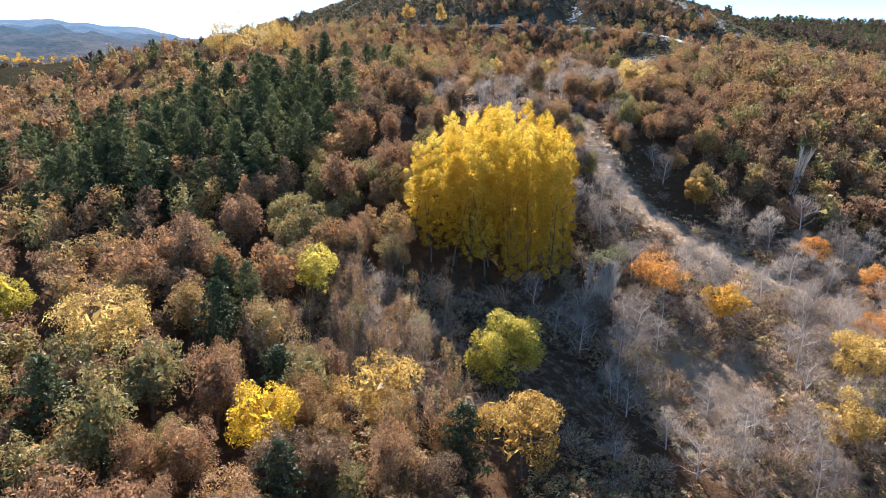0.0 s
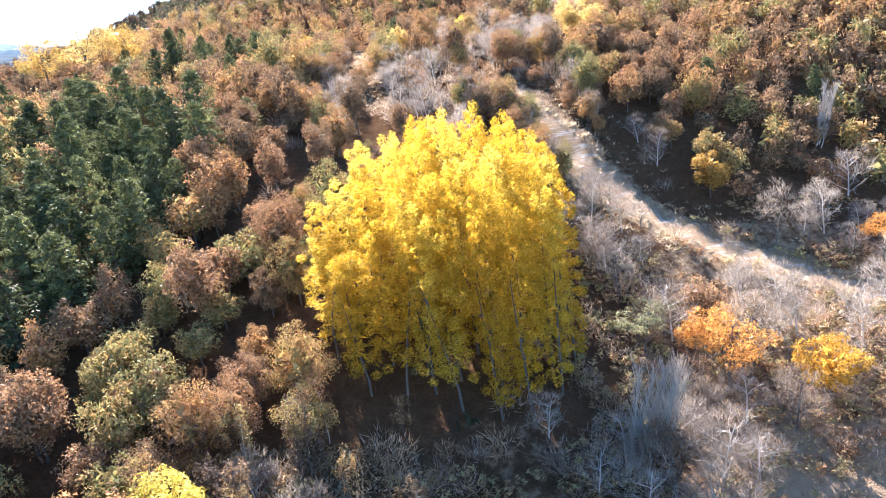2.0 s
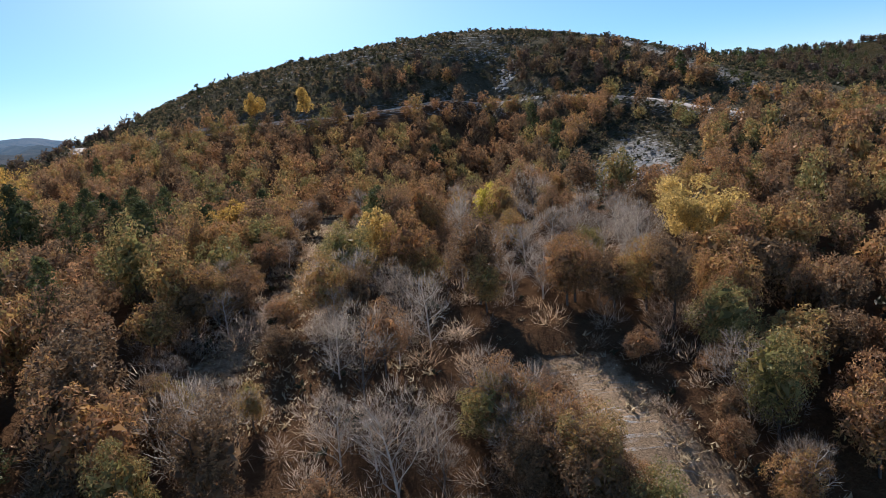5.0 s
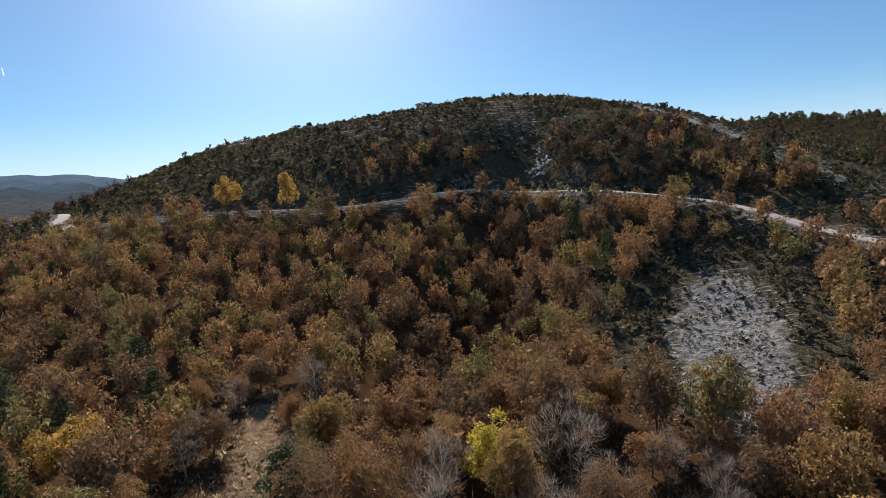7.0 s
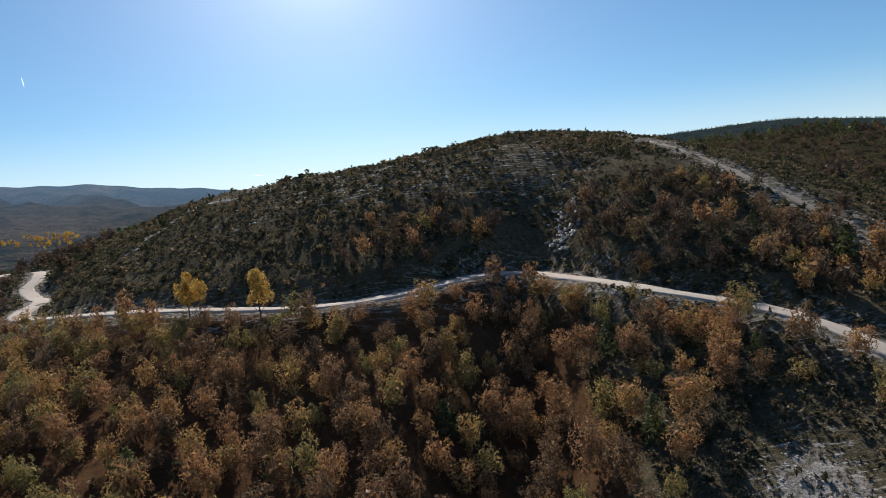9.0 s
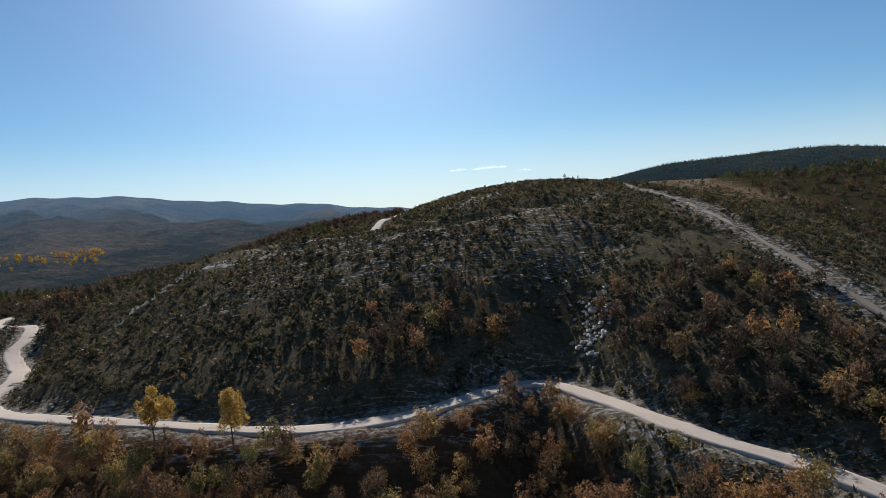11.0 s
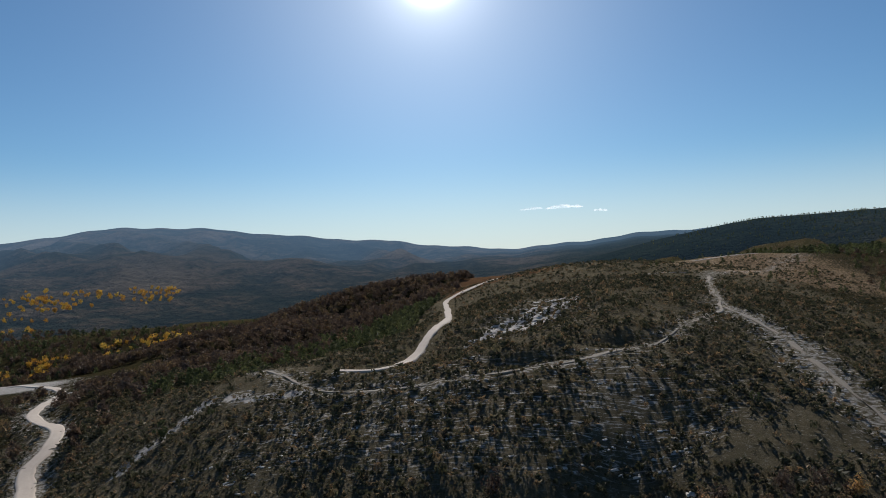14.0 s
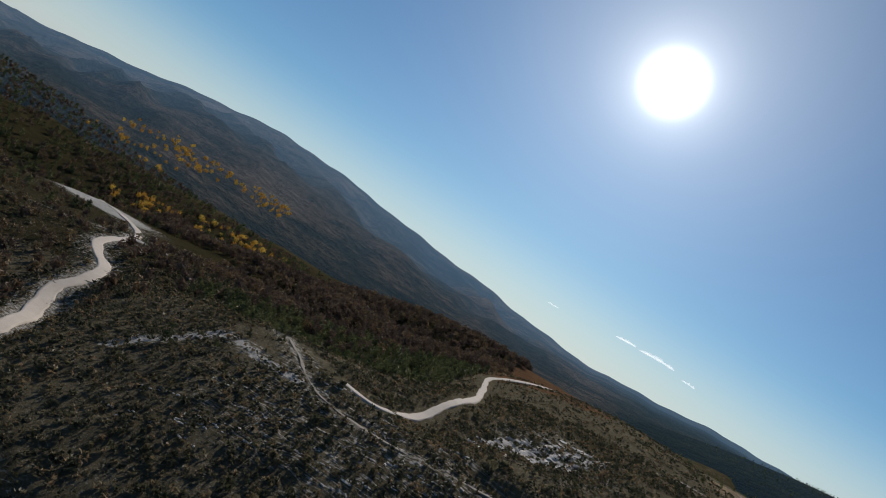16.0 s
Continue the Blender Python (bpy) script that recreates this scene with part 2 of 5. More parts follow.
GOLD = leaf_material("golden_leaves", ((0.0, (0.55, 0.34, 0.022)), (0.5, (0.64, 0.44, 0.038)), (1.0, (0.69, 0.53, 0.085))), 0.64, 0.015)
AMBER = leaf_material("amber_leaves", ((0.0, (0.40, 0.245, 0.06)), (0.5, (0.53, 0.35, 0.09)), (1.0, (0.60, 0.43, 0.15))), 0.5)
LIME = leaf_material("lime_leaves", ((0.0, (0.42, 0.34, 0.05)), (0.5, (0.58, 0.475, 0.08)), (1.0, (0.66, 0.55, 0.14))), 0.5)
ORANGE = leaf_material("orange_leaves", ((0.0, (0.54, 0.235, 0.06)), (0.5, (0.62, 0.31, 0.08)), (1.0, (0.64, 0.38, 0.12))), 0.5)
PINE = leaf_material("pine_needles", ((0.0, (0.052, 0.064, 0.027)), (0.5, (0.094, 0.108, 0.042)), (1.0, (0.155, 0.162, 0.062))), 0.3, 0.015)
BUSH = leaf_material("shrub_leaves", ((0.0, (0.04, 0.042, 0.024)), (0.45, (0.075, 0.074, 0.04)), (0.75, (0.14, 0.12, 0.066)), (1.0, (0.27, 0.18, 0.10))), 0.35)
BRUSH = leaf_material("bare_twigs", ((0.0, (0.28, 0.215, 0.17)), (0.4, (0.43, 0.335, 0.26)), (0.75, (0.50, 0.375, 0.26)), (1.0, (0.50, 0.33, 0.20))), 0.45)
TWIG = leaf_material("grey_twigs", ((0.0, (0.22, 0.175, 0.14)), (0.5, (0.32, 0.265, 0.22)), (1.0, (0.40, 0.335, 0.27))), 0.4)
SAGE = leaf_material("sage_leaves", ((0.0, (0.17, 0.17, 0.09)), (0.5, (0.27, 0.26, 0.14)), (1.0, (0.40, 0.38, 0.22))), 0.4)
HAZEL = leaf_material("hazel_leaves", ((0.0, (0.46, 0.24, 0.04)), (0.5, (0.58, 0.34, 0.05)), (1.0, (0.62, 0.44, 0.08))), 0.45)
RUST = leaf_material("dry_leaves", ((0.0, (0.30, 0.16, 0.09)), (0.35, (0.42, 0.27, 0.14)), (0.7, (0.46, 0.35, 0.18)), (1.0, (0.40, 0.36, 0.16))), 0.52)
STRAW = leaf_material("dry_grass", ((0.0, (0.27, 0.20, 0.12)), (0.5, (0.41, 0.32, 0.205)), (1.0, (0.54, 0.45, 0.31))), 0.55)
BARK = plain_material("bark", (0.06, 0.05, 0.042), (0.17, 0.145, 0.12), 1.5)
PALE_BARK = plain_material("pale_bark", (0.34, 0.295, 0.25), (0.6, 0.535, 0.46), 1.5)
ROCK = plain_material("limestone", (0.2, 0.186, 0.168), (0.56, 0.53, 0.49), 0.8, 0.9, 0.5, 0.3)
GRAVEL = plain_material("road_gravel", (0.30, 0.26, 0.22), (0.54, 0.475, 0.41), 0.35, 0.95, 0.3, 0.02)
EARTH = plain_material("track_earth", (0.12, 0.105, 0.085), (0.28, 0.245, 0.20), 0.5, 0.95, 0.4, 0.02)


# ---------------------------------------------------------------- mesh helpers
class Build:
    """Gathers quads and triangles as arrays and turns them into one mesh."""

    def __init__(self):
        self.v, self.f, self.t, self.n = [], [], [], 0

    def add(self, verts, faces, tint=0.0):
        verts = np.asarray(verts, float).reshape(-1, 3)
        faces = np.asarray(faces, int)
        if faces.shape[1] == 3:
            faces = np.c_[faces, faces[:, 2]]
        self.v.append(verts), self.f.append(faces + self.n)
        self.t.append(np.full(len(verts), tint) if np.isscalar(tint) else np.asarray(tint))
        self.n += len(verts)
        return self

    def mesh(self, name, mat, tint=False, shade=False):
        v, f = np.concatenate(self.v), np.concatenate(self.f)
        me = bpy.data.meshes.new(name)
        tri = f[:, 2] == f[:, 3]
        loops = np.concatenate([f[~tri].ravel(), f[tri][:, :3].ravel()])
        sizes = np.r_[np.full((~tri).sum(), 4), np.full(tri.sum(), 3)]
        me.vertices.add(len(v)), me.loops.add(len(loops)), me.polygons.add(len(sizes))
        me.vertices.foreach_set("co", v.astype(np.float32).ravel())
        me.loops.foreach_set("vertex_index", loops.astype(np.int32))
        me.polygons.foreach_set("loop_start", np.r_[0, np.cumsum(sizes)[:-1]].astype(np.int32))
        if shade:
            me.polygons.foreach_set("use_smooth", np.ones(len(sizes), bool))
        me.update(calc_edges=True)
        if tint:
            me.attributes.new("tint", "FLOAT", "POINT").data.foreach_set("value", np.concatenate(self.t).astype(np.float32))
        me.materials.append(mat)
        return me


def part(name, me, parent, label=""):
    ob = new(name, me)
    ob.parent = parent
    return tagged(ob, label)


def leaf_quads(rng, at, size, up=0.35, out=None):
    """Kite-shaped leaf sprays at the given places, turned at random."""
    n = len(at)
    nor = rng.normal(size=(n, 3))
    if out is not None:
        nor = nor * 0.75 + out
    nor[:, 2] += up
    nor /= np.linalg.norm(nor, axis=1, keepdims=True) + 1e-9
    a = np.cross(nor, rng.normal(size=(n, 3)))
    a /= np.linalg.norm(a, axis=1, keepdims=True) + 1e-9
    b = np.cross(nor, a)
    s = size * rng.uniform(0.6, 1.35, (n, 1))
    w = s * rng.uniform(0.45, 0.8, (n, 1))
    drop = nor * s * 0.22
    v = np.stack([at - a * s - drop, at - b * w, at + a * s * 0.9 - drop, at + b * w], 1)
    return v.reshape(-1, 3), np.arange(4 * n).reshape(-1, 4)


def leaf_tris(rng, at, size, up=0.35, out=None):
    """The same with three-cornered sprays, for crowns of many leaves."""
    v, _ = leaf_quads(rng, at, size, up, out)
    v = v.reshape(-1, 4, 3)[:, [0, 1, 2]] if len(at) % 2 else np.where((np.arange(len(at)) % 2 == 0)[:, None, None], v.reshape(-1, 4, 3)[:, [0, 1, 2]], v.reshape(-1, 4, 3)[:, [0, 3, 2]])
    return v.reshape(-1, 3), np.arange(3 * len(at)).reshape(-1, 3)


def tube(b, pts, radii, sides=5):
    """A tapered tube through the points."""
    pts = np.asarray(pts, float)
    d = np.gradient(pts, axis=0)
    d /= np.linalg.norm(d, axis=1, keepdims=True) + 1e-9
    ref = np.array([0.3, 0.9, 0.2])
    a = np.cross(d, ref)
    a /= np.linalg.norm(a, axis=1, keepdims=True) + 1e-9
    c = np.cross(d, a)
    ang = np.arange(sides) * 2 * np.pi / sides
    ring = pts[:, None] + np.asarray(radii)[:, None, None] * (a[:, None] * np.cos(ang)[None, :, None] + c[:, None] * np.sin(ang)[None, :, None])
    m = len(pts)
    i, j = np.meshgrid(np.arange(m - 1), np.arange(sides), indexing="ij")
    k = (j + 1) % sides
    f = np.stack([i * sides + j, i * sides + k, (i + 1) * sides + k, (i + 1) * sides + j], -1).reshape(-1, 4)
    b.add(ring.reshape(-1, 3), f)


def bent(rng, start, way, length, n=5, wander=0.12, lift=0.0):
    """Points of a limb that sets off in one direction and wanders."""
    pts, w = [np.array(start, float)], np.array(way, float)
    w /= np.linalg.norm(w)
    for _ in range(n - 1):
        w = w + rng.normal(size=3) * wander + np.array([0, 0, lift])
        w /= np.linalg.norm(w)
        pts.append(pts[-1] + w * length / (n - 1))
    return np.array(pts)


def limbs(rng, height, spread, base, count, r0, b, twigs=0, sides=5):
    """A trunk with limbs, and twigs on them if asked for. Returns the limbs' tips."""
    trunk = bent(rng, (0, 0, -0.4), (0, 0, 1), height * 0.86 + 0.4, 6, 0.05)
    tube(b, trunk, np.linspace(r0, r0 * 0.25, 6), sides + 1)
    tips = []
    for k in range(count):
        t = base + (0.98 - base) * (k + rng.random()) / count
        p = trunk[0] + (trunk[-1] - trunk[0]) * t
        i = min(int(t * 5), 4)
        p = trunk[i] + (trunk[i + 1] - trunk[i]) * (t * 5 - i)
        az = k * 2.4 + rng.random()
        reach = spread * (1.05 - 0.55 * max(0, (t - 0.45) / 0.55)) * rng.uniform(0.75, 1.1)
        way = (np.cos(az), np.sin(az), rng.uniform(0.45, 1.0))
        q = bent(rng, p, way, reach, 5, 0.16, 0.05)
        tube(b, q, np.linspace(r0 * 0.42, r0 * 0.09, 5), max(sides - 1, 3))
        tips.append(q[-1])
        for _ in range(twigs):
            s = q[rng.integers(1, 5)]
            d = np.array(way) + rng.normal(size=3) * 0.8
            z = bent(rng, s, d, reach * rng.uniform(0.3, 0.6), 4, 0.22, 0.06)
            tube(b, z, np.linspace(r0 * 0.18, r0 * 0.05, 4), 3)
            for _ in range(2):
                s2 = z[rng.integers(1, 4)]
                z2 = bent(rng, s2, d + rng.normal(size=3) * 0.8, reach * rng.uniform(0.15, 0.35), 3, 0.25, 0.05)
                side = np.cross(z2[-1] - z2[0], rng.normal(size=3))
                side *= r0 * 0.09 / (np.linalg.norm(side) + 1e-9)
                b.add([z2[0] - side, z2[0] + side, z2[1] + side * 0.7, z2[1] - side * 0.7, z2[2]], [(0, 1, 2, 3), (3, 2, 4, 4)])
    return np.array(tips)


def crown_points(rng, n, radius, low, high, lumps):
    """Places for leaves: on the shells of bosses that stand out from an uneven dome."""
    mid, half = (low + high) / 2, (high - low) / 2
    c = rng.normal(size=(lumps, 3))
    c /= np.linalg.norm(c, axis=1, keepdims=True)
    c *= np.where(rng.random(lumps) < 0.8, rng.uniform(0.6, 0.84, lumps), rng.uniform(0.25, 0.5, lumps))[:, None]
    c[:, 2] = c[:, 2] * 0.95 + 0.08
    r = rng.uniform(0.17, 0.34, lumps)
    k = rng.choice(lumps, n, p=r ** 2 / (r ** 2).sum())
    d = rng.normal(size=(n, 3))
    d = d + 0.6 * c[k] + np.array([0, 0, 0.25])
    d /= np.linalg.norm(d, axis=1, keepdims=True)
    p = c[k] + d * (r[k] * rng.uniform(0.5, 1.12, n))[:, None]
    return p * np.array([radius, radius, half]) + np.array([0, 0, mid]), d


def broadleaf(rng, leaves, size, height, radius, base=0.25, lumps=16, inner=0):
    b = Build()
    p, d = crown_points(rng, leaves, radius, height * base, height, lumps)
    b.add(*leaf_tris(rng, p, size, 0.3, d * 0.8))
    if inner:  # oversized hidden leaves, added to stop sun leaking through the crown
        q = rng.normal(size=(inner, 3))
        q *= (rng.random(inner) ** 0.4 / np.linalg.norm(q, axis=1))[:, None] * 0.62
        mid, half = height * (1 + base) / 2, height * (1 - base) / 2
        b.add(*leaf_tris(rng, q * (radius, radius, half) + (0, 0, mid), min(0.2 * radius, 0.5), 0.2))
    return shuffled(rng, b)


def columnar(rng, leaves, size, height, radius, base):
    """A poplar's crown: a slim plume, blunt at the tip, of small tufts that point upwards."""
    b = Build()
    tufts = 46
    lt = (np.arange(tufts) + rng.random(tufts)) / tufts
    la = np.arange(tufts) * 2.4 + rng.normal(size=tufts) * 0.4
    top = np.clip((lt - 0.8) / 0.2, 0, 1)
    lr = radius * (0.78 + 0.14 * np.minimum(lt / 0.5, 1)) * np.sqrt(1 - 0.96 * top ** 2) * rng.uniform(0.75, 1.12, tufts)
    ls = radius * (0.42 - 0.05 * top) * rng.uniform(0.8, 1.25, tufts)
    k = np.minimum((rng.random(leaves) ** 0.95 * tufts).astype(int), tufts - 1)
    d = rng.normal(size=(leaves, 3))
    d[:, 2] += 0.35
    d /= np.linalg.norm(d, axis=1, keepdims=True)
    c = np.stack([lr * np.cos(la), lr * np.sin(la), base + (height - base - radius * 0.5) * lt], 1)
    p = c[k] + d * (ls[k] * rng.uniform(0.45, 1.05, leaves))[:, None] * np.where(d[:, 2:] > 0, 1.0, 0.85) * np.stack([np.ones(leaves), np.ones(leaves), 1.05 + 0.6 * top[k]], 1)
    # a few big leaves added up the middle to block light
    q = rng.normal(size=(26, 3)) * (radius * 0.22, radius * 0.22, 0)
    q[:, 2] = rng.uniform(base + 0.5, height * 0.8, 26)
    return b.add(*leaf_tris(rng, p, size, 0.2, d * 0.7)).add(*leaf_tris(rng, q, 0.4, 0.0))


def conifer(rng, leaves, size, height, radius, base=0.1):
    """A pine's crown: broad ragged tiers of up-turned sprays under a blunt top."""
    b = Build()
    arms = 46
    ta = np.arange(arms) * 2.4 + rng.normal(size=arms) * 0.25
    tt = (np.arange(arms) + rng.random(arms)) / arms
    reach = radius * (1 - tt ** 2.3) ** 0.9 * rng.uniform(0.7, 1.12, arms) + 0.2
    k = rng.integers(0, arms, leaves)
    u = np.sqrt(rng.uniform(0.05, 1.0, leaves))
    d = rng.normal(size=(leaves, 3))
    d /= np.linalg.norm(d, axis=1, keepdims=True)
    rad = reach[k] * u
    z = height * (base + (0.96 - base) * tt[k]) + rad * 0.22
    p = np.stack([rad * np.cos(ta[k]), rad * np.sin(ta[k]), z], 1) + d * (0.16 + 0.14 * radius) * rng.uniform(0.4, 1.0, (leaves, 1)) * (1, 1, 0.8)
    out = np.stack([np.cos(ta[k]), np.sin(ta[k]), 0.8 + 0 * u], 1)
    # big hidden leaves round the stem, added as light blockers
    inner = leaves // 30
    q = rng.normal(size=(inner, 3)) * (radius * 0.25, radius * 0.25, 0)
    q[:, 2] = height * rng.uniform(base, 0.75, inner)
    b.add(*leaf_tris(rng, q, 0.22 * radius, 0.0))
    return b.add(*leaf_tris(rng, p, size, 0.4, out * 0.5 + d * 0.6))


def spin(x, y, z, turn, size, tall=1.0, lean=0.0):
    return Matrix.Translation((x, y, z)) @ Matrix.Rotation(turn, 4, "Z") @ Matrix.Rotation(lean, 4, "X") @ Matrix.Diagonal((size, size, size * tall, 1))


def tree(kind, label, crown, trunk, group="", category="tree"):
    root = tagged(new(kind), label, category, group)
    part("trunk", trunk, root)
    if crown is not None:
        part("crown", crown, root)
    return root


def shuffled(rng, b):
    """The same leaves in random order, so that any first share of them fills the crown."""
    v = np.concatenate(b.v).reshape(-1, 3, 3)
    v = v[rng.permutation(len(v))]
    return Build().add(v.reshape(-1, 3), np.arange(3 * len(v)).reshape(-1, 3))


class Planter:
    """Sets copies of a few built trees; the first use of each sets the built tree itself."""

    def __init__(self, kinds):
        self.kinds, self.used = kinds, [False] * len(kinds)

    def set(self, k, m):
        ob = self.kinds[k]
        if not self.used[k]:
            self.used[k], ob.matrix_basis = True, m
            return ob
        keep = ob.matrix_basis.copy()
        ob.matrix_basis = Matrix.Identity(4)
        c = copy_thing(ob, m)
        ob.matrix_basis = keep
        return c
# ---------------------------------------------------------------- landform
HOLLOWS = (  # depth, centre x, centre y, reach in x, reach in y
    (-44.6, -117, 484, 128, 128), (-42.3, -235, 243, 149, 170), (-15.6, 53, 55, 60, 52), (-36.7, 196, 420, 114, 170),
    (-18.2, 16, 201, 65, 62), (-11.1, 111, 91, 63, 58), (-11.2, 57, 565, 145, 63), (-22.5, -246, 455, 72, 170),
    (-11.3, -81, 258, 58, 55), (-15.1, 224, 266, 94, 106), (-7.5, -7, 374, 50, 56), (-7.9, 142, -54, 77, 170),
)
SPURS = (
    (15.2, -41, -40, 146, 66), (7.4, -2, 132, 92, 92), (8.2, -203, 57, 73, 84), (-5.9, 126, 283, 49, 77),
    (-9.2, -111, 322, 64, 56), (-5.3, -52, 465, 57, 65), (-7.0, 204, 174, 65, 63), (-4.8, 153, 155, 49, 50),
    (-7.6, -205, 412, 75, 76), (-13, -40, 388, 26, 48), (7, -82, 190, 26, 40), (3.4, -34, 305, 13, 20), (2.4, -55, 311, 14, 18), (-19, -218, 525, 52, 46), (-2.6, 27, 298.5, 8, 3), (-2.4, 46, 307, 7, 3.5), (-2.8, 8, 319, 15, 15), (-2.1, -90, 40, 42, 94), (-3.8, -180, 175, 65, 76),
    (5, 52, 62, 20, 22), (-3.8, -70, 150, 25, 28), (-8.4, -100, 225, 32, 40), (-13, -140, 250, 45, 60), (-2, -38, 300, 14, 12),
    (-3.2, 26, 335, 13, 13), (-1.6, 8, 318, 12, 14), (-4, 102, 205, 24, 30), (-5, 140, 235, 36, 46), (-2, 32, 104, 10, 8), (2, 45, 66, 18, 18), (-3.4, -72, 297, 14, 18),
)
FAR_HILLS = (  # the spur behind the hill, the plateau's rises, the wooded shoulder
    (25, -110, 625, 130, 70), (14, 60, 640, 160, 120), (4, 230, 650, 140, 120), (12, 420, 760, 190, 160),
    (-38, -330, 560, 200, 130), (-14, -60, 545, 60, 40), (4, 242, 650, 125, 95), (9, 150, 560, 60, 55),
)


def smooth(a, b, v):
    t = np.clip((v - a) / (b - a), 0, 1)
    return t * t * (3 - 2 * t)


def bumps(x, y, forms):
    z = np.zeros_like(x)
    for h, cx, cy, rx, ry in forms:
        z = z + h * np.exp(-((x - cx) / rx) ** 2 - ((y - cy) / ry) ** 2)
    return z


def along(x, y, pts):
    """Distance to a line of plan points, and how far along it (0 to 1) the nearest place is."""
    best, part_at = np.full(x.shape, 1e9), np.zeros(x.shape)
    n = len(pts) - 1
    for i in range(n):
        (ax, ay), (bx, by) = pts[i][:2], pts[i + 1][:2]
        dx, dy = bx - ax, by - ay
        t = np.clip(((x - ax) * dx + (y - ay) * dy) / (dx * dx + dy * dy), 0, 1)
        d = np.hypot(x - ax - t * dx, y - ay - t * dy)
        near = d < best
        best, part_at = np.where(near, d, best), np.where(near, (i + t) / n, part_at)
    return best, part_at


GULLY = ((46, 276), (42, 262), (38, 250), (35, 236), (30, 214), (24, 190), (16, 172))


def raw_height(x, y):
    """The land before the roads were cut into it."""
    x, y = np.asarray(x, float), np.asarray(y, float)
    near = 14.82 + 62.57 * np.tanh((y - 173.5) / 171.6) + 0.0195 * x + bumps(x, y, HOLLOWS) + bumps(x, y, SPURS)
    d, at = along(x, y, GULLY)
    near = near - 7.5 * np.exp(-(d / 9.0) ** 2) * np.sin(np.pi * np.clip(at * 0.9 + 0.08, 0, 1)) ** 0.7
    far = 22 + np.where(x > -40, 21, 26) * np.tanh((x + 40) / 230) + 0.012 * np.clip(x, 0, 900) + bumps(x, y, FAR_HILLS)
    far = far - 60 * (1 - smooth(-200, 420, y))
    out = np.maximum(np.maximum(np.abs(x - 5) - 205, y - 505), -75 - y)
    w = smooth(0, 110, out)
    z = near * (1 - w) + far * w
    # the long mountain across the valley and the ridge that closes the view
    r, az = np.hypot(x - 30, y - 176), np.degrees(np.arctan2(x - 30, y - 176))
    crest = 30 + 165 * np.exp(-((az + 31) / 15.5) ** 2) + 50 * np.exp(-((az + 12) / 9) ** 2) + 84 * np.exp(-((az - 12) / 13) ** 2) + 60 * np.exp(-((az - 40) / 20) ** 2)
    crest = crest + 3 * np.sin(az * 0.9) + 1.6 * np.sin(az * 2.3 + 1)
    rise = np.clip((r - 830) / 1800, 0, 1) ** 0.8 * (1 - 0.5 * smooth(2650, 4800, r)) * (y > 0)
    z = z * (1 - smooth(900, 2200, r)) + crest * rise + 20 * smooth(900, 2200, r) * (1 - rise)
    # the wooded shoulder beyond the plateau
    top = np.interp(az, (-9, 4, 10.5, 15, 17.5, 23, 26, 29, 35, 48, 70), (-200, 49, 76, 91, 97, 100, 102, 101, 88, 78, 60))
    return np.maximum(z, top * np.exp(-((r - 1000) / np.where(r < 1000, 330, 220)) ** 2) * (y > 0) - 300 * (1 - smooth(690, 780, r)))
ROAD = ((75, 191), (71.5, 197.5), (68.8, 203), (66.8, 208), (64.6, 213), (61.6, 217.4), (57.4, 221.2), (52.2, 225), (47.5, 230.5), (43.5, 238), (40, 244.5), (35.5, 248.5), (30.5, 246),
        (25, 241), (19, 237.8), (12, 236.4), (5, 236.3), (-2, 237.6), (-10.5, 239.5), (-21, 242.6), (-32, 247), (-43, 253), (-52, 260),
        (-58.5, 268), (-60.5, 278), (-66, 288), (-74, 300), (-81, 309), (-84, 319), (-92, 333), (-106, 345), (-118, 357), (-126, 372), (-132, 386), (-146, 408), (-178, 446), (-206, 464), (-232, 478))
BACK_ROAD = ((-34, 322), (-18, 311), (-9, 305), (-2, 304), (2, 312), (3.5, 324), (4.5, 345), (4, 372), (0, 406), (-5, 440), (-3, 462), (6, 490), (20, 520))
TRACK = ((-74, 360), (-52, 341), (-38, 326), (-15, 299.5), (-5, 292), (8, 290), (19, 291.5), (28, 293), (38, 297), (48, 303), (55, 310), (66, 328), (73, 340), (78, 366), (86, 405), (99, 447), (128, 491), (150, 535), (172, 570), (181, 586))
BREAK = ((74, 344), (76.5, 332), (78.8, 317), (79, 298), (79.5, 280), (80.7, 264), (82, 251), (84.3, 238), (87, 226), (90, 214))
SIDE_TRACK = ((-129, 379), (-137, 381), (-145, 380.5), (-159, 381), (-176, 377), (-200, 376), (-240, 384))
LOWER_ROAD = ((-148, 410), (-139, 403), (-131, 397), (-124, 393), (-114, 393))
PLATEAU_TRACK = ((56, 391), (60, 398), (67, 408), (76, 419), (87, 432), (97, 446))
PLATEAU_ROAD = ((118, 574), (130, 577), (142, 582), (156, 590), (171, 599), (184, 618), (194, 645), (200, 680))
STRIP = ((21, 126), (23, 118), (24.5, 113), (25.3, 108), (27, 103), (29, 99.5), (31, 96.5), (33.5, 93.5), (37.5, 90.5), (43, 87), (50, 84))


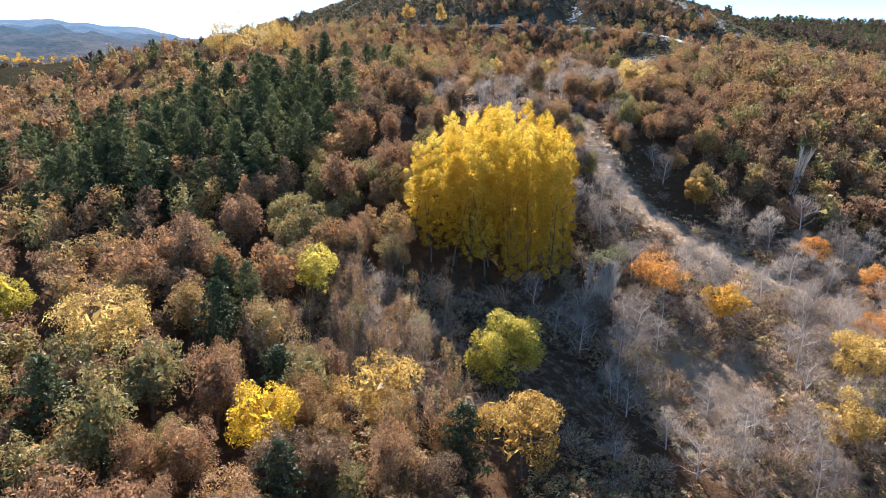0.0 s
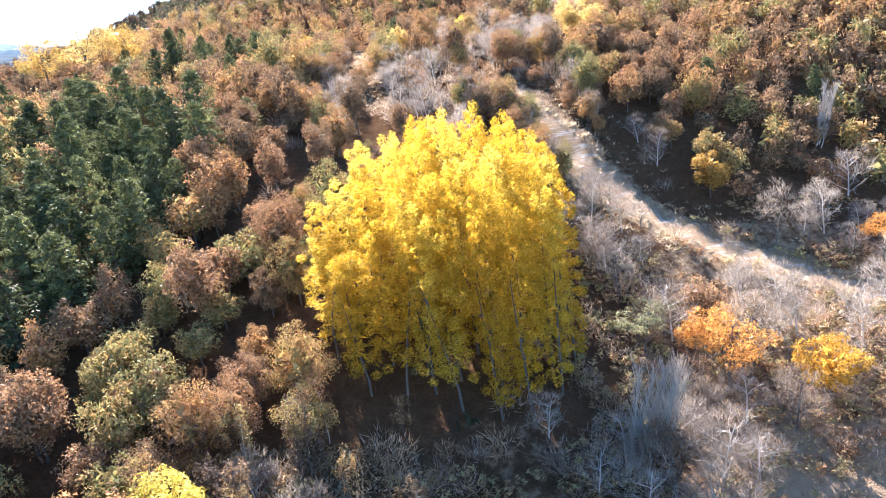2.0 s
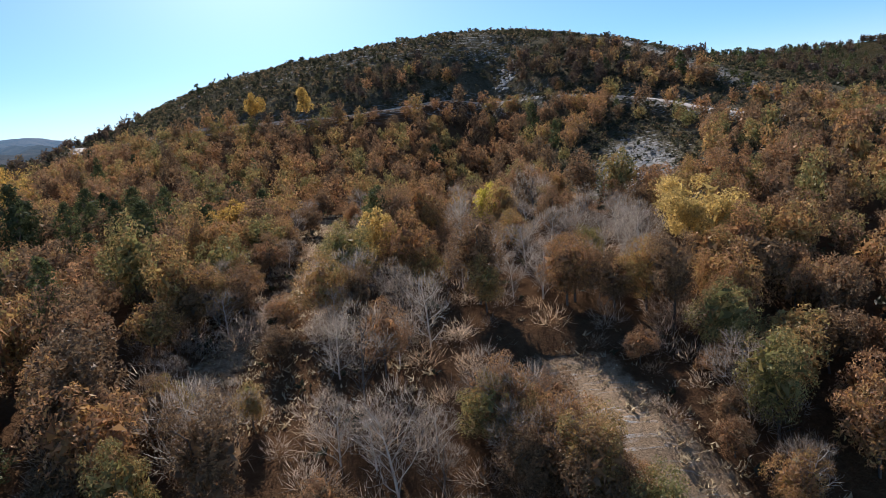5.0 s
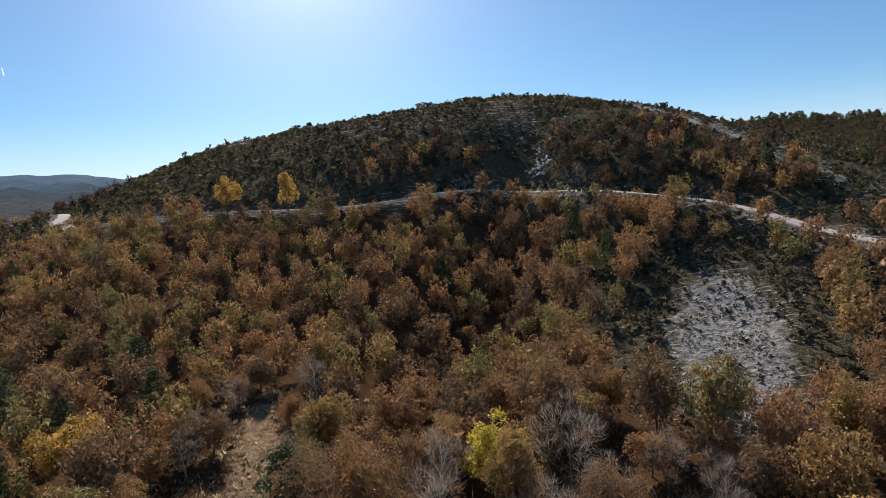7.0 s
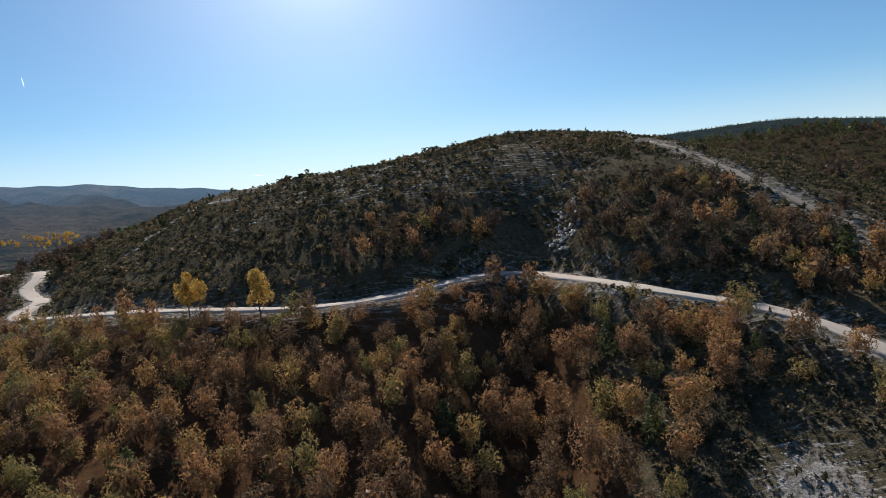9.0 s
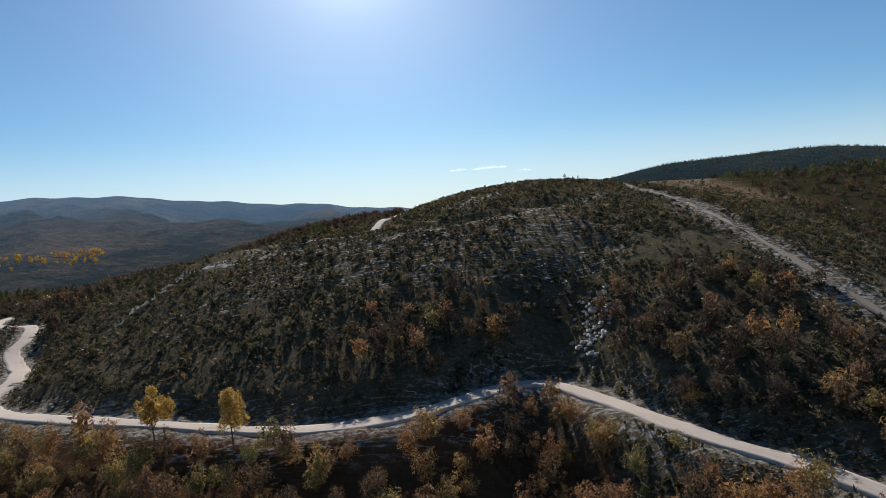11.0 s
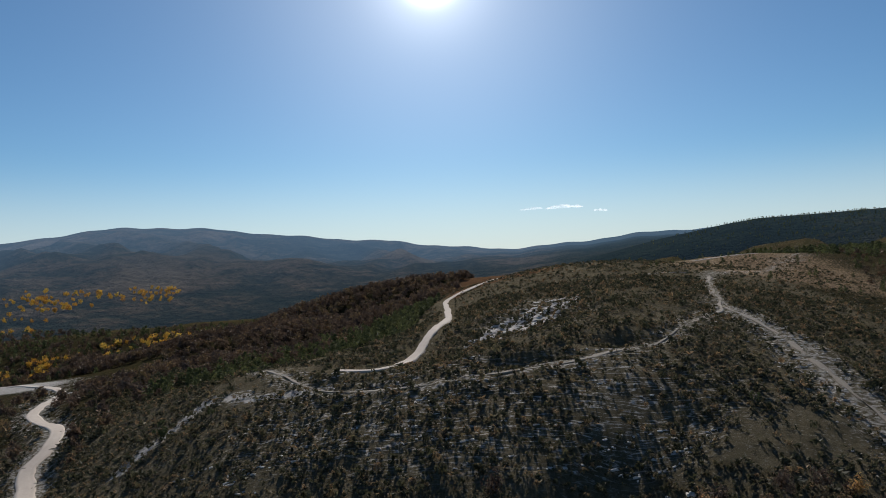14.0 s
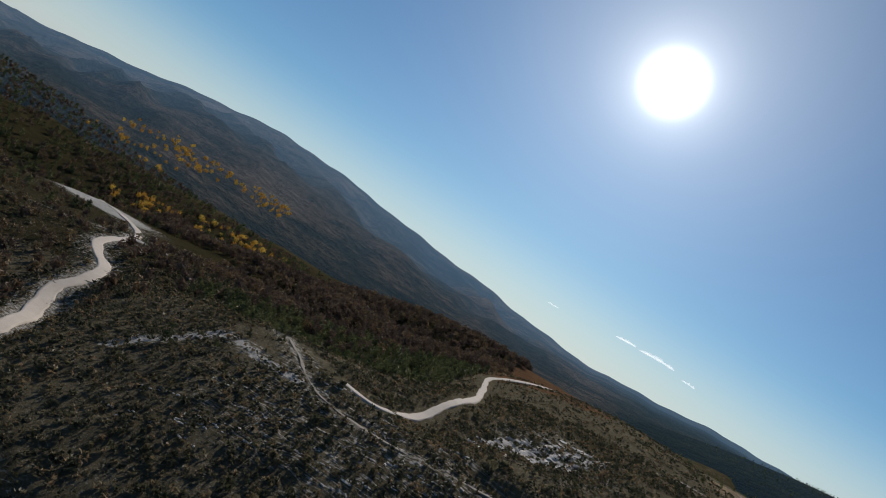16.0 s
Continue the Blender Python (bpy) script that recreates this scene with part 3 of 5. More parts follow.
def fine_line(pts, step):
    """The plan line as a smooth curve in even steps."""
    p = np.array(pts, float)
    q = np.r_[[2 * p[0] - p[1]], p, [2 * p[-1] - p[-2]]]
    out = []
    for i in range(1, len(q) - 2):
        n = max(2, int(np.hypot(*(q[i + 1] - q[i])) / step))
        t = np.arange(n)[:, None] / n
        a, b, c, d = q[i - 1], q[i], q[i + 1], q[i + 2]
        out.append(0.5 * (2 * b + (c - a) * t + (2 * a - 5 * b + 4 * c - d) * t ** 2 + (3 * b - a - 3 * c + d) * t ** 3))
    return np.r_[np.concatenate(out), [p[-1]]]


def grade(line, span):
    """Heights along a road: the land's own, evened out over a stretch."""
    z = raw_height(line[:, 0], line[:, 1])
    k = np.hanning(span * 2 + 1)
    k /= k.sum()
    return np.convolve(np.r_[np.full(span, z[0]), z, np.full(span, z[-1])], k, "valid")


WAYS = []  # line, heights, half width, bank
for pts, half, bank, span in ((ROAD, 2.5, 4.5, 9), (BACK_ROAD, 2.6, 3.0, 9), (TRACK, 1.6, 1.6, 5), (BREAK, 4.0, 3.0, 4), (STRIP, 2.3, 2.5, 4),
                              (SIDE_TRACK, 1.6, 2.0, 6), (LOWER_ROAD, 2.2, 3.0, 4), (PLATEAU_TRACK, 1.6, 1.6, 4), (PLATEAU_ROAD, 2.2, 2.0, 5)):
    line = fine_line(pts, 1.6)
    WAYS.append((line, grade(line, span), half, bank))


def nearest(x, y, line):
    """Distance to a finely stepped line, and the index of its nearest point."""
    best, idx = np.full(x.shape, 1e9), np.zeros(x.shape, int)
    for i, (a, b) in enumerate(line):
        d = (x - a) ** 2 + (y - b) ** 2
        near = d < best
        best, idx = np.where(near, d, best), np.where(near, i, idx)
    return np.sqrt(best), idx


def height(x, y):
    x, y = np.atleast_1d(np.asarray(x, float)), np.atleast_1d(np.asarray(y, float))
    z = raw_height(x, y)
    for line, level, half, bank in WAYS:
        near = (x > line[:, 0].min() - 12) & (x < line[:, 0].max() + 12) & (y > line[:, 1].min() - 12) & (y < line[:, 1].max() + 12)
        if near.any():
            d, i = nearest(x[near], y[near], line)
            w = 1 - smooth(half + 0.4, half + 0.4 + bank, d)
            z[near] = z[near] * (1 - w) + (level[i] - 0.04) * w
    rough = smooth(-60, 0, y) * (1 - smooth(600, 800, y))
    z = z + rough * (0.28 * np.sin(x * 0.31 + 2 * np.sin(y * 0.13)) * np.sin(y * 0.27 + 1.7 * np.sin(x * 0.11)) + 0.12 * np.sin(x * 0.83 + y * 0.4) * np.sin(y * 0.91 - x * 0.3))
    return z


def way_distance(x, y, k):
    return nearest(np.atleast_1d(np.asarray(x, float)), np.atleast_1d(np.asarray(y, float)), WAYS[k][0])[0]


def oval(x, y, cx, cy, rx, ry):
    return ((x - cx) / rx) ** 2 + ((y - cy) / ry) ** 2


def above_road(x, y):
    """How far uphill of the gravel road a place lies."""
    p = np.array(ROAD[2:23])
    o = np.argsort(p[:, 0])
    return y - np.interp(x, p[o, 0], p[o, 1])


RIDGE_PATH = ((-14, 295), (-24, 297), (-32, 300), (-35.4, 302), (-37, 296), (-38.6, 291), (-42, 282))
MEADOW = ((-3, 126), (1, 140), (4, 152), (5, 163), (3, 177))

# ---------------------------------------------------------------- ground
def axis(stretches):
    out = []
    for a, b, step in stretches:
        out.append(np.arange(a, b, step))
    return np.concatenate(out)


gx = axis(((-4800, -1200, 300), (-1200, -400, 50), (-400, -140, 10), (-140, -80, 3), (-80, 100, 1.5), (100, 150, 3), (150, 420, 12), (420, 1200, 60), (1200, 4801, 300)))
gy = axis(((-2400, -300, 150), (-300, -40, 20), (-40, 20, 5), (20, 360, 1.5), (360, 480, 3), (480, 760, 8), (760, 1300, 40), (1300, 4801, 250)))
X, Y = np.meshgrid(gx, gy)
X1, Y1 = X.ravel(), Y.ravel()
Z1 = np.concatenate([height(X1[i:i + 20000], Y1[i:i + 20000]) for i in range(0, len(X1), 20000)])
radius = np.hypot(X1 - 30, Y1 - 176)
Z1 = np.where(radius > 800, np.minimum(Z1 - 12, -60), Z1)
nx, ny = len(gx), len(gy)
i, j = np.meshgrid(np.arange(ny - 1), np.arange(nx - 1), indexing="ij")
quads = np.stack([i * nx + j, i * nx + j + 1, (i + 1) * nx + j + 1, (i + 1) * nx + j], -1).reshape(-1, 4)
me = Build().add(np.stack([X1, Y1, Z1], 1), quads).mesh("ground", GROUND, shade=True)
way_grid = []
for k in range(5):
    d, line = np.full(X1.shape, 99.0), WAYS[k][0]
    close = (X1 > line[:, 0].min() - 12) & (X1 < line[:, 0].max() + 12) & (Y1 > line[:, 1].min() - 12) & (Y1 < line[:, 1].max() + 12)
    d[close] = way_distance(X1[close], Y1[close], k)
    way_grid.append(d)


def on_grid(values, x, y):
    i, j = min(max(bisect(gy_list, y) - 1, 0), ny - 2), min(max(bisect(gx_list, x) - 1, 0), nx - 2)
    u, v = (x - gx_list[j]) / (gx_list[j + 1] - gx_list[j]), (y - gy_list[i]) / (gy_list[i + 1] - gy_list[i])
    a = i * nx + j
    return float((values[a] * (1 - u) + values[a + 1] * u) * (1 - v) + (values[a + nx] * (1 - u) + values[a + nx + 1] * u) * v)


def bisect(values, v):
    lo, hi = 0, len(values)
    while lo < hi:
        m = (lo + hi) // 2
        lo, hi = (lo, m) if v < values[m] else (m + 1, hi)
    return lo


gx_list, gy_list = gx.tolist(), gy.tolist()
z_list, way_list = Z1.tolist(), [w.tolist() for w in way_grid]


def ground_at(x, y):
    return on_grid(z_list, x, y)


def off_way(x, y, k):
    return on_grid(way_list[k], x, y)


up = above_road(X1, Y1)
road_y = (Y1 - up).tolist()
scrub = np.maximum(smooth(-2, 4, up) * (X1 > -75), smooth(215, 260, Y1))
scrub = scrub * (1 - smooth(430, 480, Y1))
scrub = np.maximum(scrub, 1 - smooth(0.8, 1.3, oval(X1, Y1, 47, 182, 12, 24)))
scrub = np.maximum(scrub, smooth(36, 46, X1) * smooth(160, 180, Y1))
md = along(X1, Y1, MEADOW)[0]
meadow_d = md.tolist()
grass_and_lift = np.maximum(0.6 * (1 - smooth(0.8, 3.5, md)), 0.75 * (1 - smooth(0.6, 1.3, oval(X1, Y1, 28, 66, 10, 8))))
grass_and_lift = np.maximum(grass_and_lift, 0.85 * (1 - smooth(2.0, 5, way_grid[4])))
grass_and_lift = np.maximum(grass_and_lift, (0.17 + 0.29 * smooth(60, 100, X1) * smooth(430, 470, Y1) * (1 - smooth(170, 200, X1))) * smooth(330, 380, Y1) * (X1 > -20) * (Y1 < 600))
grass_and_lift = np.maximum(grass_and_lift, 0.7 * (1 - smooth(0.5, 1.3, oval(X1, Y1, -48, 190, 10, 12))))
stony = 0.57 * (1 - smooth(0.4, 1.25, oval(X1 - 0.35 * (Y1 - 180), Y1, 47, 180, 6.4, 19)))
stony = np.maximum(stony, 0.17 * (1 - smooth(0.4, 1.2, oval(X1, Y1, 20, 284, 46, 20))))
stony = np.maximum(stony, 0.25 * (1 - smooth(0.3, 1.2, oval(X1, Y1, 30, 345, 16, 30))))
stony = np.maximum(stony, 0.4 * (1 - smooth(3, 8, way_grid[3])))
stony = np.maximum(stony, 0.45 * (1 - smooth(3, 7, way_grid[0])))
stony = np.maximum(stony, 0.4 * (1 - smooth(1, 5, way_grid[2])))
grass_and_lift = np.maximum(grass_and_lift, 0.5 * (1 - smooth(0.8, 1.25, oval(X1, Y1, 42, 70, 26, 28))))
# paler cover under the poplars' shadow, lifting the shade through colour
grass_and_lift = np.maximum(grass_and_lift, 0.34 * (1 - smooth(0.6, 1.3, oval(X1, Y1, 8, 63, 11, 13))))
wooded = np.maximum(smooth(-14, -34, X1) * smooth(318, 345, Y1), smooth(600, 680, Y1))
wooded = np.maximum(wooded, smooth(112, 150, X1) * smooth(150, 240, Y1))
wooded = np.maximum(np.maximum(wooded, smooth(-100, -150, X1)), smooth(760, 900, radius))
stony = np.maximum(stony, 0.72 * (1 - smooth(0.4, 1.3, np.minimum(oval(X1, Y1, -214, 462, 34, 17), oval(X1, Y1, -142, 398, 11, 13)))))
stony = np.maximum(stony, 0.4 * (1 - smooth(2, 8, way_grid[3])))
stony = np.maximum(stony, 0.22 * (1 - smooth(0.8, 2.9, way_grid[4])))
stony = np.maximum(stony, 0.8 * (1 - smooth(0.8, 2.6, along(X1, Y1, RIDGE_PATH)[0])))
col = np.stack([grass_and_lift, stony, scrub, wooded], 1)
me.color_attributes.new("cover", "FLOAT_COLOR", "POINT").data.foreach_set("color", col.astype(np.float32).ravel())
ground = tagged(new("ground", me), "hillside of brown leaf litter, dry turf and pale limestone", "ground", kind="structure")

# far mountains, a backdrop
az = np.radians(np.arange(-80, 75, 0.3))
rr = np.concatenate([np.arange(740, 2800, 55), np.arange(2800, 4700, 190)])
A, R = np.meshgrid(az, rr)
MX, MY = 30 + R * np.sin(A), 176 + R * np.cos(A)
relief = np.array([noise.hetero_terrain(Vector((a * 0.0024, q * 0.0013, 5.0)), 0.9, 2.1, 5, 0.7) for a, q in zip(MX.ravel(), MY.ravel())]).reshape(MX.shape)
combs = np.array([abs(noise.noise(Vector((a * 7.5 + 0.0012 * q, q * 0.0009, 2.0)))) + 0.5 * abs(noise.noise(Vector((a * 19 - 0.002 * q, q * 0.002, 9.0)))) for a, q in zip(A.ravel(), R.ravel())]).reshape(A.shape)
MZ = raw_height(MX, MY) + (relief - relief.mean()) * 18 * smooth(950, 1400, R) * (1 - 0.93 * smooth(1500, 2600, R)) * (1 - 0.85 * smooth(-0.06, 0.1, A))
MZ -= (combs - combs.mean()) * 50 * smooth(900, 1500, R) * (1 - 0.9 * smooth(1900, 2550, R)) * (1 - smooth(-0.14, 0.0, A))
MZ[0] -= 30
n0, n1 = A.shape
i, j = np.meshgrid(np.arange(n0 - 1), np.arange(n1 - 1), indexing="ij")
quads = np.stack([i * n1 + j, i * n1 + j + 1, (i + 1) * n1 + j + 1, (i + 1) * n1 + j], -1).reshape(-1, 4)
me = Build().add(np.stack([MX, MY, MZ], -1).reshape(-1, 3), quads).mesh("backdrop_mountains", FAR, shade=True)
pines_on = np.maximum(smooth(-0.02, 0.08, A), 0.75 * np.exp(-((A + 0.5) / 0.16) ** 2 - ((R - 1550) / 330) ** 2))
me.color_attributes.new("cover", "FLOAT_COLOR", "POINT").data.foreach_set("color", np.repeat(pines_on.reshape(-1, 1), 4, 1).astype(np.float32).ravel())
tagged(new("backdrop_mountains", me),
       "long wooded mountain across the valley, blue-grey with painted-in haze", "mountain", kind="structure")


# ---------------------------------------------------------------- roads
def ribbon(name, k, half, mat, label, lift=0.05, crown=0.05, ragged=0.15, first=0, last=None):
    """A road's surface: crowned, with an uneven edge."""
    rng = np.random.default_rng(40 + k)
    line, level = WAYS[k][0][first:last], WAYS[k][1][first:last]
    d = np.gradient(line, axis=0)
    d /= np.linalg.norm(d, axis=1, keepdims=True)
    side = np.stack([d[:, 1], -d[:, 0]], 1)
    across = np.array([-1.0, -0.92, -0.62, -0.45, -0.28, 0, 0.28, 0.45, 0.62, 0.92, 1.0])
    prof = np.array([-0.3, 0.0, 0.5, 0.2, 0.7, 1.0, 0.7, 0.2, 0.5, 0.0, -0.3])
    edge = 1 + ragged * np.convolve(rng.normal(size=len(line) + 4), np.ones(5) / 2.2, "valid")
    edge2 = 1 + ragged * np.convolve(rng.normal(size=len(line) + 4), np.ones(5) / 2.2, "valid")
    w = half * across[None, :] * np.where(across < 0, edge[:, None], edge2[:, None])
    p = line[:, None, :] + side[:, None, :] * w[..., None]
    z = level[:, None] + lift + crown * prof[None, :] + rng.normal(size=(len(line), len(across))) * 0.012
    z[:, 0] = z[:, -1] = level - 0.25
    v = np.concatenate([p, z[..., None]], -1)
    a, b = v.shape[:2]
    i, j = np.meshgrid(np.arange(a - 1), np.arange(b - 1), indexing="ij")
    f = np.stack([i * b + j, i * b + j + 1, (i + 1) * b + j + 1, (i + 1) * b + j], -1).reshape(-1, 4)
    tagged(new(name, Build().add(v.reshape(-1, 3), f).mesh(name, mat, shade=True)), label, "road", kind="structure")


ribbon("road_1", 0, 1.7, GRAVEL, "pale gravel road cut into the hillside", 0.22, 0.06)
ribbon("road_2", 1, 1.1, GRAVEL, "pale winding gravel road behind the ridge", 0.22, 0.06, first=17)
ribbon("road_3", 2, 0.42, EARTH, "narrow earth track along the rocky ridge", 0.03, 0.03, ragged=0.9)
ribbon("road_5", 5, 1.0, EARTH, "narrow earth track leaving the gravel road", 0.1, 0.04, ragged=0.4)
ribbon("road_6", 6, 1.7, GRAVEL, "pale gravel road dipping behind the ridge", 0.2, 0.05)
ribbon("road_7", 7, 1.1, EARTH, "worn earth track over the dry plateau", 0.08, 0.04, ragged=0.4)
ribbon("road_8", 8, 1.6, GRAVEL, "pale gravel road climbing to the pine wood", 0.2, 0.05)
ribbon("road_4", 3, 0.8, EARTH, "stony worn line down the firebreak", 0.12, 0.04, ragged=0.5)

# ---------------------------------------------------------------- trees: the kinds
rng = np.random.default_rng(7)
oaks, oak_low = [], []
for k in range(9):
    b = Build()
    h, r = ((7.0, 3.2), (7.6, 2.9), (6.4, 3.4), (8.2, 2.7))[k % 4]
    limbs(rng, h * 0.85, r * 0.8, 0.25, 8, 0.15, b, sides=4)
    leaves, size = (6600, 0.105) if k < 4 else (2300, 0.195)
    oaks.append(tree("oak_tree", "russet and ochre autumn oak with a dense uneven crown", broadleaf(rng, leaves, size, h, r, 0.1, 34 + k, 320).mesh("crown", OAK), b.mesh("trunk", BARK, shade=True), "oaks on the slope"))
for k in range(6):
    oak_low.append(broadleaf(rng, 620, 0.23, 6.4, 2.75, 0.02, 26, 130))
pines, pine_low = [], []
for k in range(4):
    b = Build()
    limbs(rng, 7.4, 1.6, 0.2, 8, 0.16, b)
    pines.append(tree("pine_tree", "dark green pine with ragged tiers of needles", conifer(rng, 2900, 0.19, 8.4, 2.35, 0.06).mesh("crown", PINE), b.mesh("trunk", BARK, shade=True), "pines among the oaks"))
for k in range(3):
    pine_low.append(shuffled(rng, conifer(rng, 480, 0.38, 6.6, 2.0, 0.04)))
poplars = []
for k in range(6):
    b = Build()
    limbs(rng, 12.5, 0.7, 0.3, 6, 0.12, b, sides=4)
    poplars.append(tree("poplar_tree", "tall golden-yellow poplar in a dense clump", columnar(rng, 8000, 0.098, 16.0, 1.06 + 0.05 * k, 1.2 + 0.3 * k).mesh("crown", GOLD), b.mesh("trunk", BARK, shade=True), "golden poplar clump"))


def twig_dome(g, n, radius, low, high):
    """The fine upswept twigs of a leafless crown."""
    p, d = crown_points(g, n, radius, low, high, 14)
    way = d * 0.6 + g.normal(size=(n, 3)) * 0.35 + (0, 0, 0.6)
    way /= np.linalg.norm(way, axis=1, keepdims=True)
    side = np.cross(way, g.normal(size=(n, 3)))
    side *= 0.016 / np.linalg.norm(side, axis=1, keepdims=True)
    return Build().add(np.stack([p - side, p + side, p + way * g.uniform(0.4, 0.9, (n, 1))], 1).reshape(-1, 3), np.arange(3 * n).reshape(-1, 3))


bares = []
for k in range(4):
    b = Build()
    limbs(rng, 5.6, 2.3, 0.12, 12, 0.10, b, twigs=7, sides=4)
    bares.append(tree("bare_tree", "leafless grey tree with fine spreading twigs", twig_dome(np.random.default_rng(60 + k), 820, 2.4, 0.9, 6.0).mesh("crown", TWIG), b.mesh("trunk", BARK if k == 3 else PALE_BARK, shade=True), "bare trees"))
OAKS, PINES, POPLARS, BARES = Planter(oaks), Planter(pines), Planter(poplars), Planter(bares)

# ---------------------------------------------------------------- the poplar clump
rng = np.random.default_rng(21)
spots = []
for i, u in enumerate(np.arange(-11.0, 11.1, 2.3)):
    for v in np.arange(-12.65, 12.7, 2.3):
        x, y = 7.0 + u + rng.normal() * 0.3, 83.5 + v + rng.normal() * 0.3 + (1.15 if i % 2 else 0)
        if oval(x, y, 7.0, 83.5, 9.3, 10.2) < 1 and (x - 7) / 9.3 - (y - 83.5) / 10.2 < 1.24 and y < 91:
            spots.append((x, y))
for x, y in spots:
    e = oval(x, y, 7.0, 83.5, 9.3, 10.2)
    tip = -2.5 + 0.36 * (min(y, 88) - 83.5) - 2.8 * ((x - 7) / 9.3) ** 2 - 0.9 * e ** 3 - 1.0 * max(y - 88.5, 0) + rng.normal() * 0.4
    size, foot = rng.uniform(0.92, 1.08), ground_at(x, y) - 0.1
    POPLARS.set(int(rng.integers(6)), spin(x, y, foot, rng.random() * 6.28, size, (tip - foot) / (16.0 * size)))
for x, y, tip in ((-3.4, 84.5, -6.0), (-3.6, 80.6, -7.8), (-1.6, 77.4, -8.2), (-3.0, 82.6, -6.6)):
    POPLARS.set(int(rng.integers(6)), spin(x, y, ground_at(x, y) - 0.1, rng.random() * 6.28, 1.0, (tip - ground_at(x, y)) / 16.0))

# ---------------------------------------------------------------- single trees
def leafy(name, label, x, y, h, r, mat, leaves=1600, size=0.28, base=0.2, seed=1, lumps=20, bark=BARK, count=9):
    g = np.random.default_rng(seed)
    b = Build()
    limbs(g, h * 0.85, r * 0.8, 0.2, count, 0.02 * h, b, twigs=2)
    t = tree(name, label, broadleaf(g, leaves, size, h, r, base, lumps, 0 if mat in (ORANGE, SAGE) else 160).mesh("crown", mat), b.mesh("trunk", bark, shade=True))
    t.location = (x, y, ground_at(x, y) - 0.05)
    return t


SINGLES = (
    ("lime_green_tree", "round yellow-green tree standing in a dark clearing", 5.6, 57.6, 7.2, 3.8, LIME, 4600, 0.03),
    ("golden_maple", "bright golden maple among russet oaks", -11.9, 42.0, 7.0, 3.1, GOLD, 1900, 0.15),
    ("pale_gold_tree", "pale gold tree with thinning leaves", -4.2, 47.0, 7.5, 3.4, AMBER, 1800, 0.2),
    ("pale_gold_tree", "round pale gold tree in the valley", 6.1, 46.3, 7.0, 3.6, AMBER, 2400, 0.12),
    ("orange_cherry_tree", "bright orange cherry tree with open branches", 25.2, 76.6, 7.0, 3.6, ORANGE, 1500, 0.2),
    ("yellow_tree", "small yellow tree beside bare shrubs", 32.0, 74.4, 5.4, 2.8, HAZEL, 1000, 0.15),
    ("orange_cherry_tree", "orange cherry tree by the track", 49.8, 91, 5.0, 2.6, ORANGE, 900, 0.3),
    ("orange_cherry_tree", "orange-red cherry tree at the clearing's edge", 54.4, 82.5, 6.5, 3.0, ORANGE, 1000, 0.3),
    ("yellow_tree", "yellow-ochre tree in the valley", 41.7, 64, 7.0, 3.6, AMBER, 1800, 0.15),
    ("lime_green_tree", "yellow-green tree among russet oaks", -12.7, 64.8, 6.4, 2.4, LIME, 1200, 0.15),
    ("lime_green_tree", "green-leaved tree among oaks", -39, 57.6, 5.5, 2.6, LIME, 1100, 0.15),
    ("amber_oak", "broad amber oak beside the scree", 37.4, 143, 8.0, 4.2, AMBER, 3600, 0.1),
    ("lime_green_tree", "yellow-green tree among bare trees", 21.9, 158.8, 5.5, 2.6, LIME, 1500, 0.12),
    ("yellow_tree", "yellow-ochre tree beside the meadow", -6.5, 162.8, 6.0, 2.8, AMBER, 2200, 0.12),
    ("yellow_tree", "slender amber tree at the edge of the meadow", 9.2, 146, 6.0, 2.0, AMBER, 1500, 0.1),
    ("apple_tree", "small grey-green apple tree with thin foliage and a leaning trunk", 20.2, 80.4, 4.5, 2.6, SAGE, 520, 0.35),
    ("orange_cherry_tree", "orange-red cherry tree beside bare shrubs", 47.5, 71, 5.5, 2.6, ORANGE, 900, 0.2),
    ("yellow_tree", "ragged yellow-ochre tree on the valley floor", 36.5, 56, 6.0, 3.0, AMBER, 1500, 0.12),
    ("yellow_tree", "broad yellow-ochre tree among oaks", -27.2, 51, 8.0, 4.2, AMBER, 2200, 0.15),
    ("yellow_tree", "large pale yellow tree on the spur", -51, 184, 13.0, 7.5, AMBER, 3600, 0.02),
    ("yellow_tree", "broad pale yellow tree on the spur", -58, 181, 11.0, 6.5, AMBER, 2600, 0.02),
    ("yellow_tree", "pale yellow tree on the spur", -43, 186, 10.0, 5.2, AMBER, 1800, 0.1),
    ("yellow_tree", "yellow ash tree beside the gravel road", -14.5, 236.2, 6.8, 2.3, AMBER, 1300, 0.2),
    ("yellow_tree", "yellow ash tree beside the gravel road", -3.6, 233.2, 7.4, 2.0, AMBER, 1300, 0.2),
    ("amber_oak", "rounded amber oak beside the earth track", 37.5, 102, 5.2, 2.1, AMBER, 1100, 0.1),
)
for k, (name, label, x, y, h, r, mat, leaves, base) in enumerate(SINGLES):
    leafy(name, label, x, y, h, r, mat, int(leaves * 3.4), 0.13, base, 100 + k, 44 if k == 0 else 26)

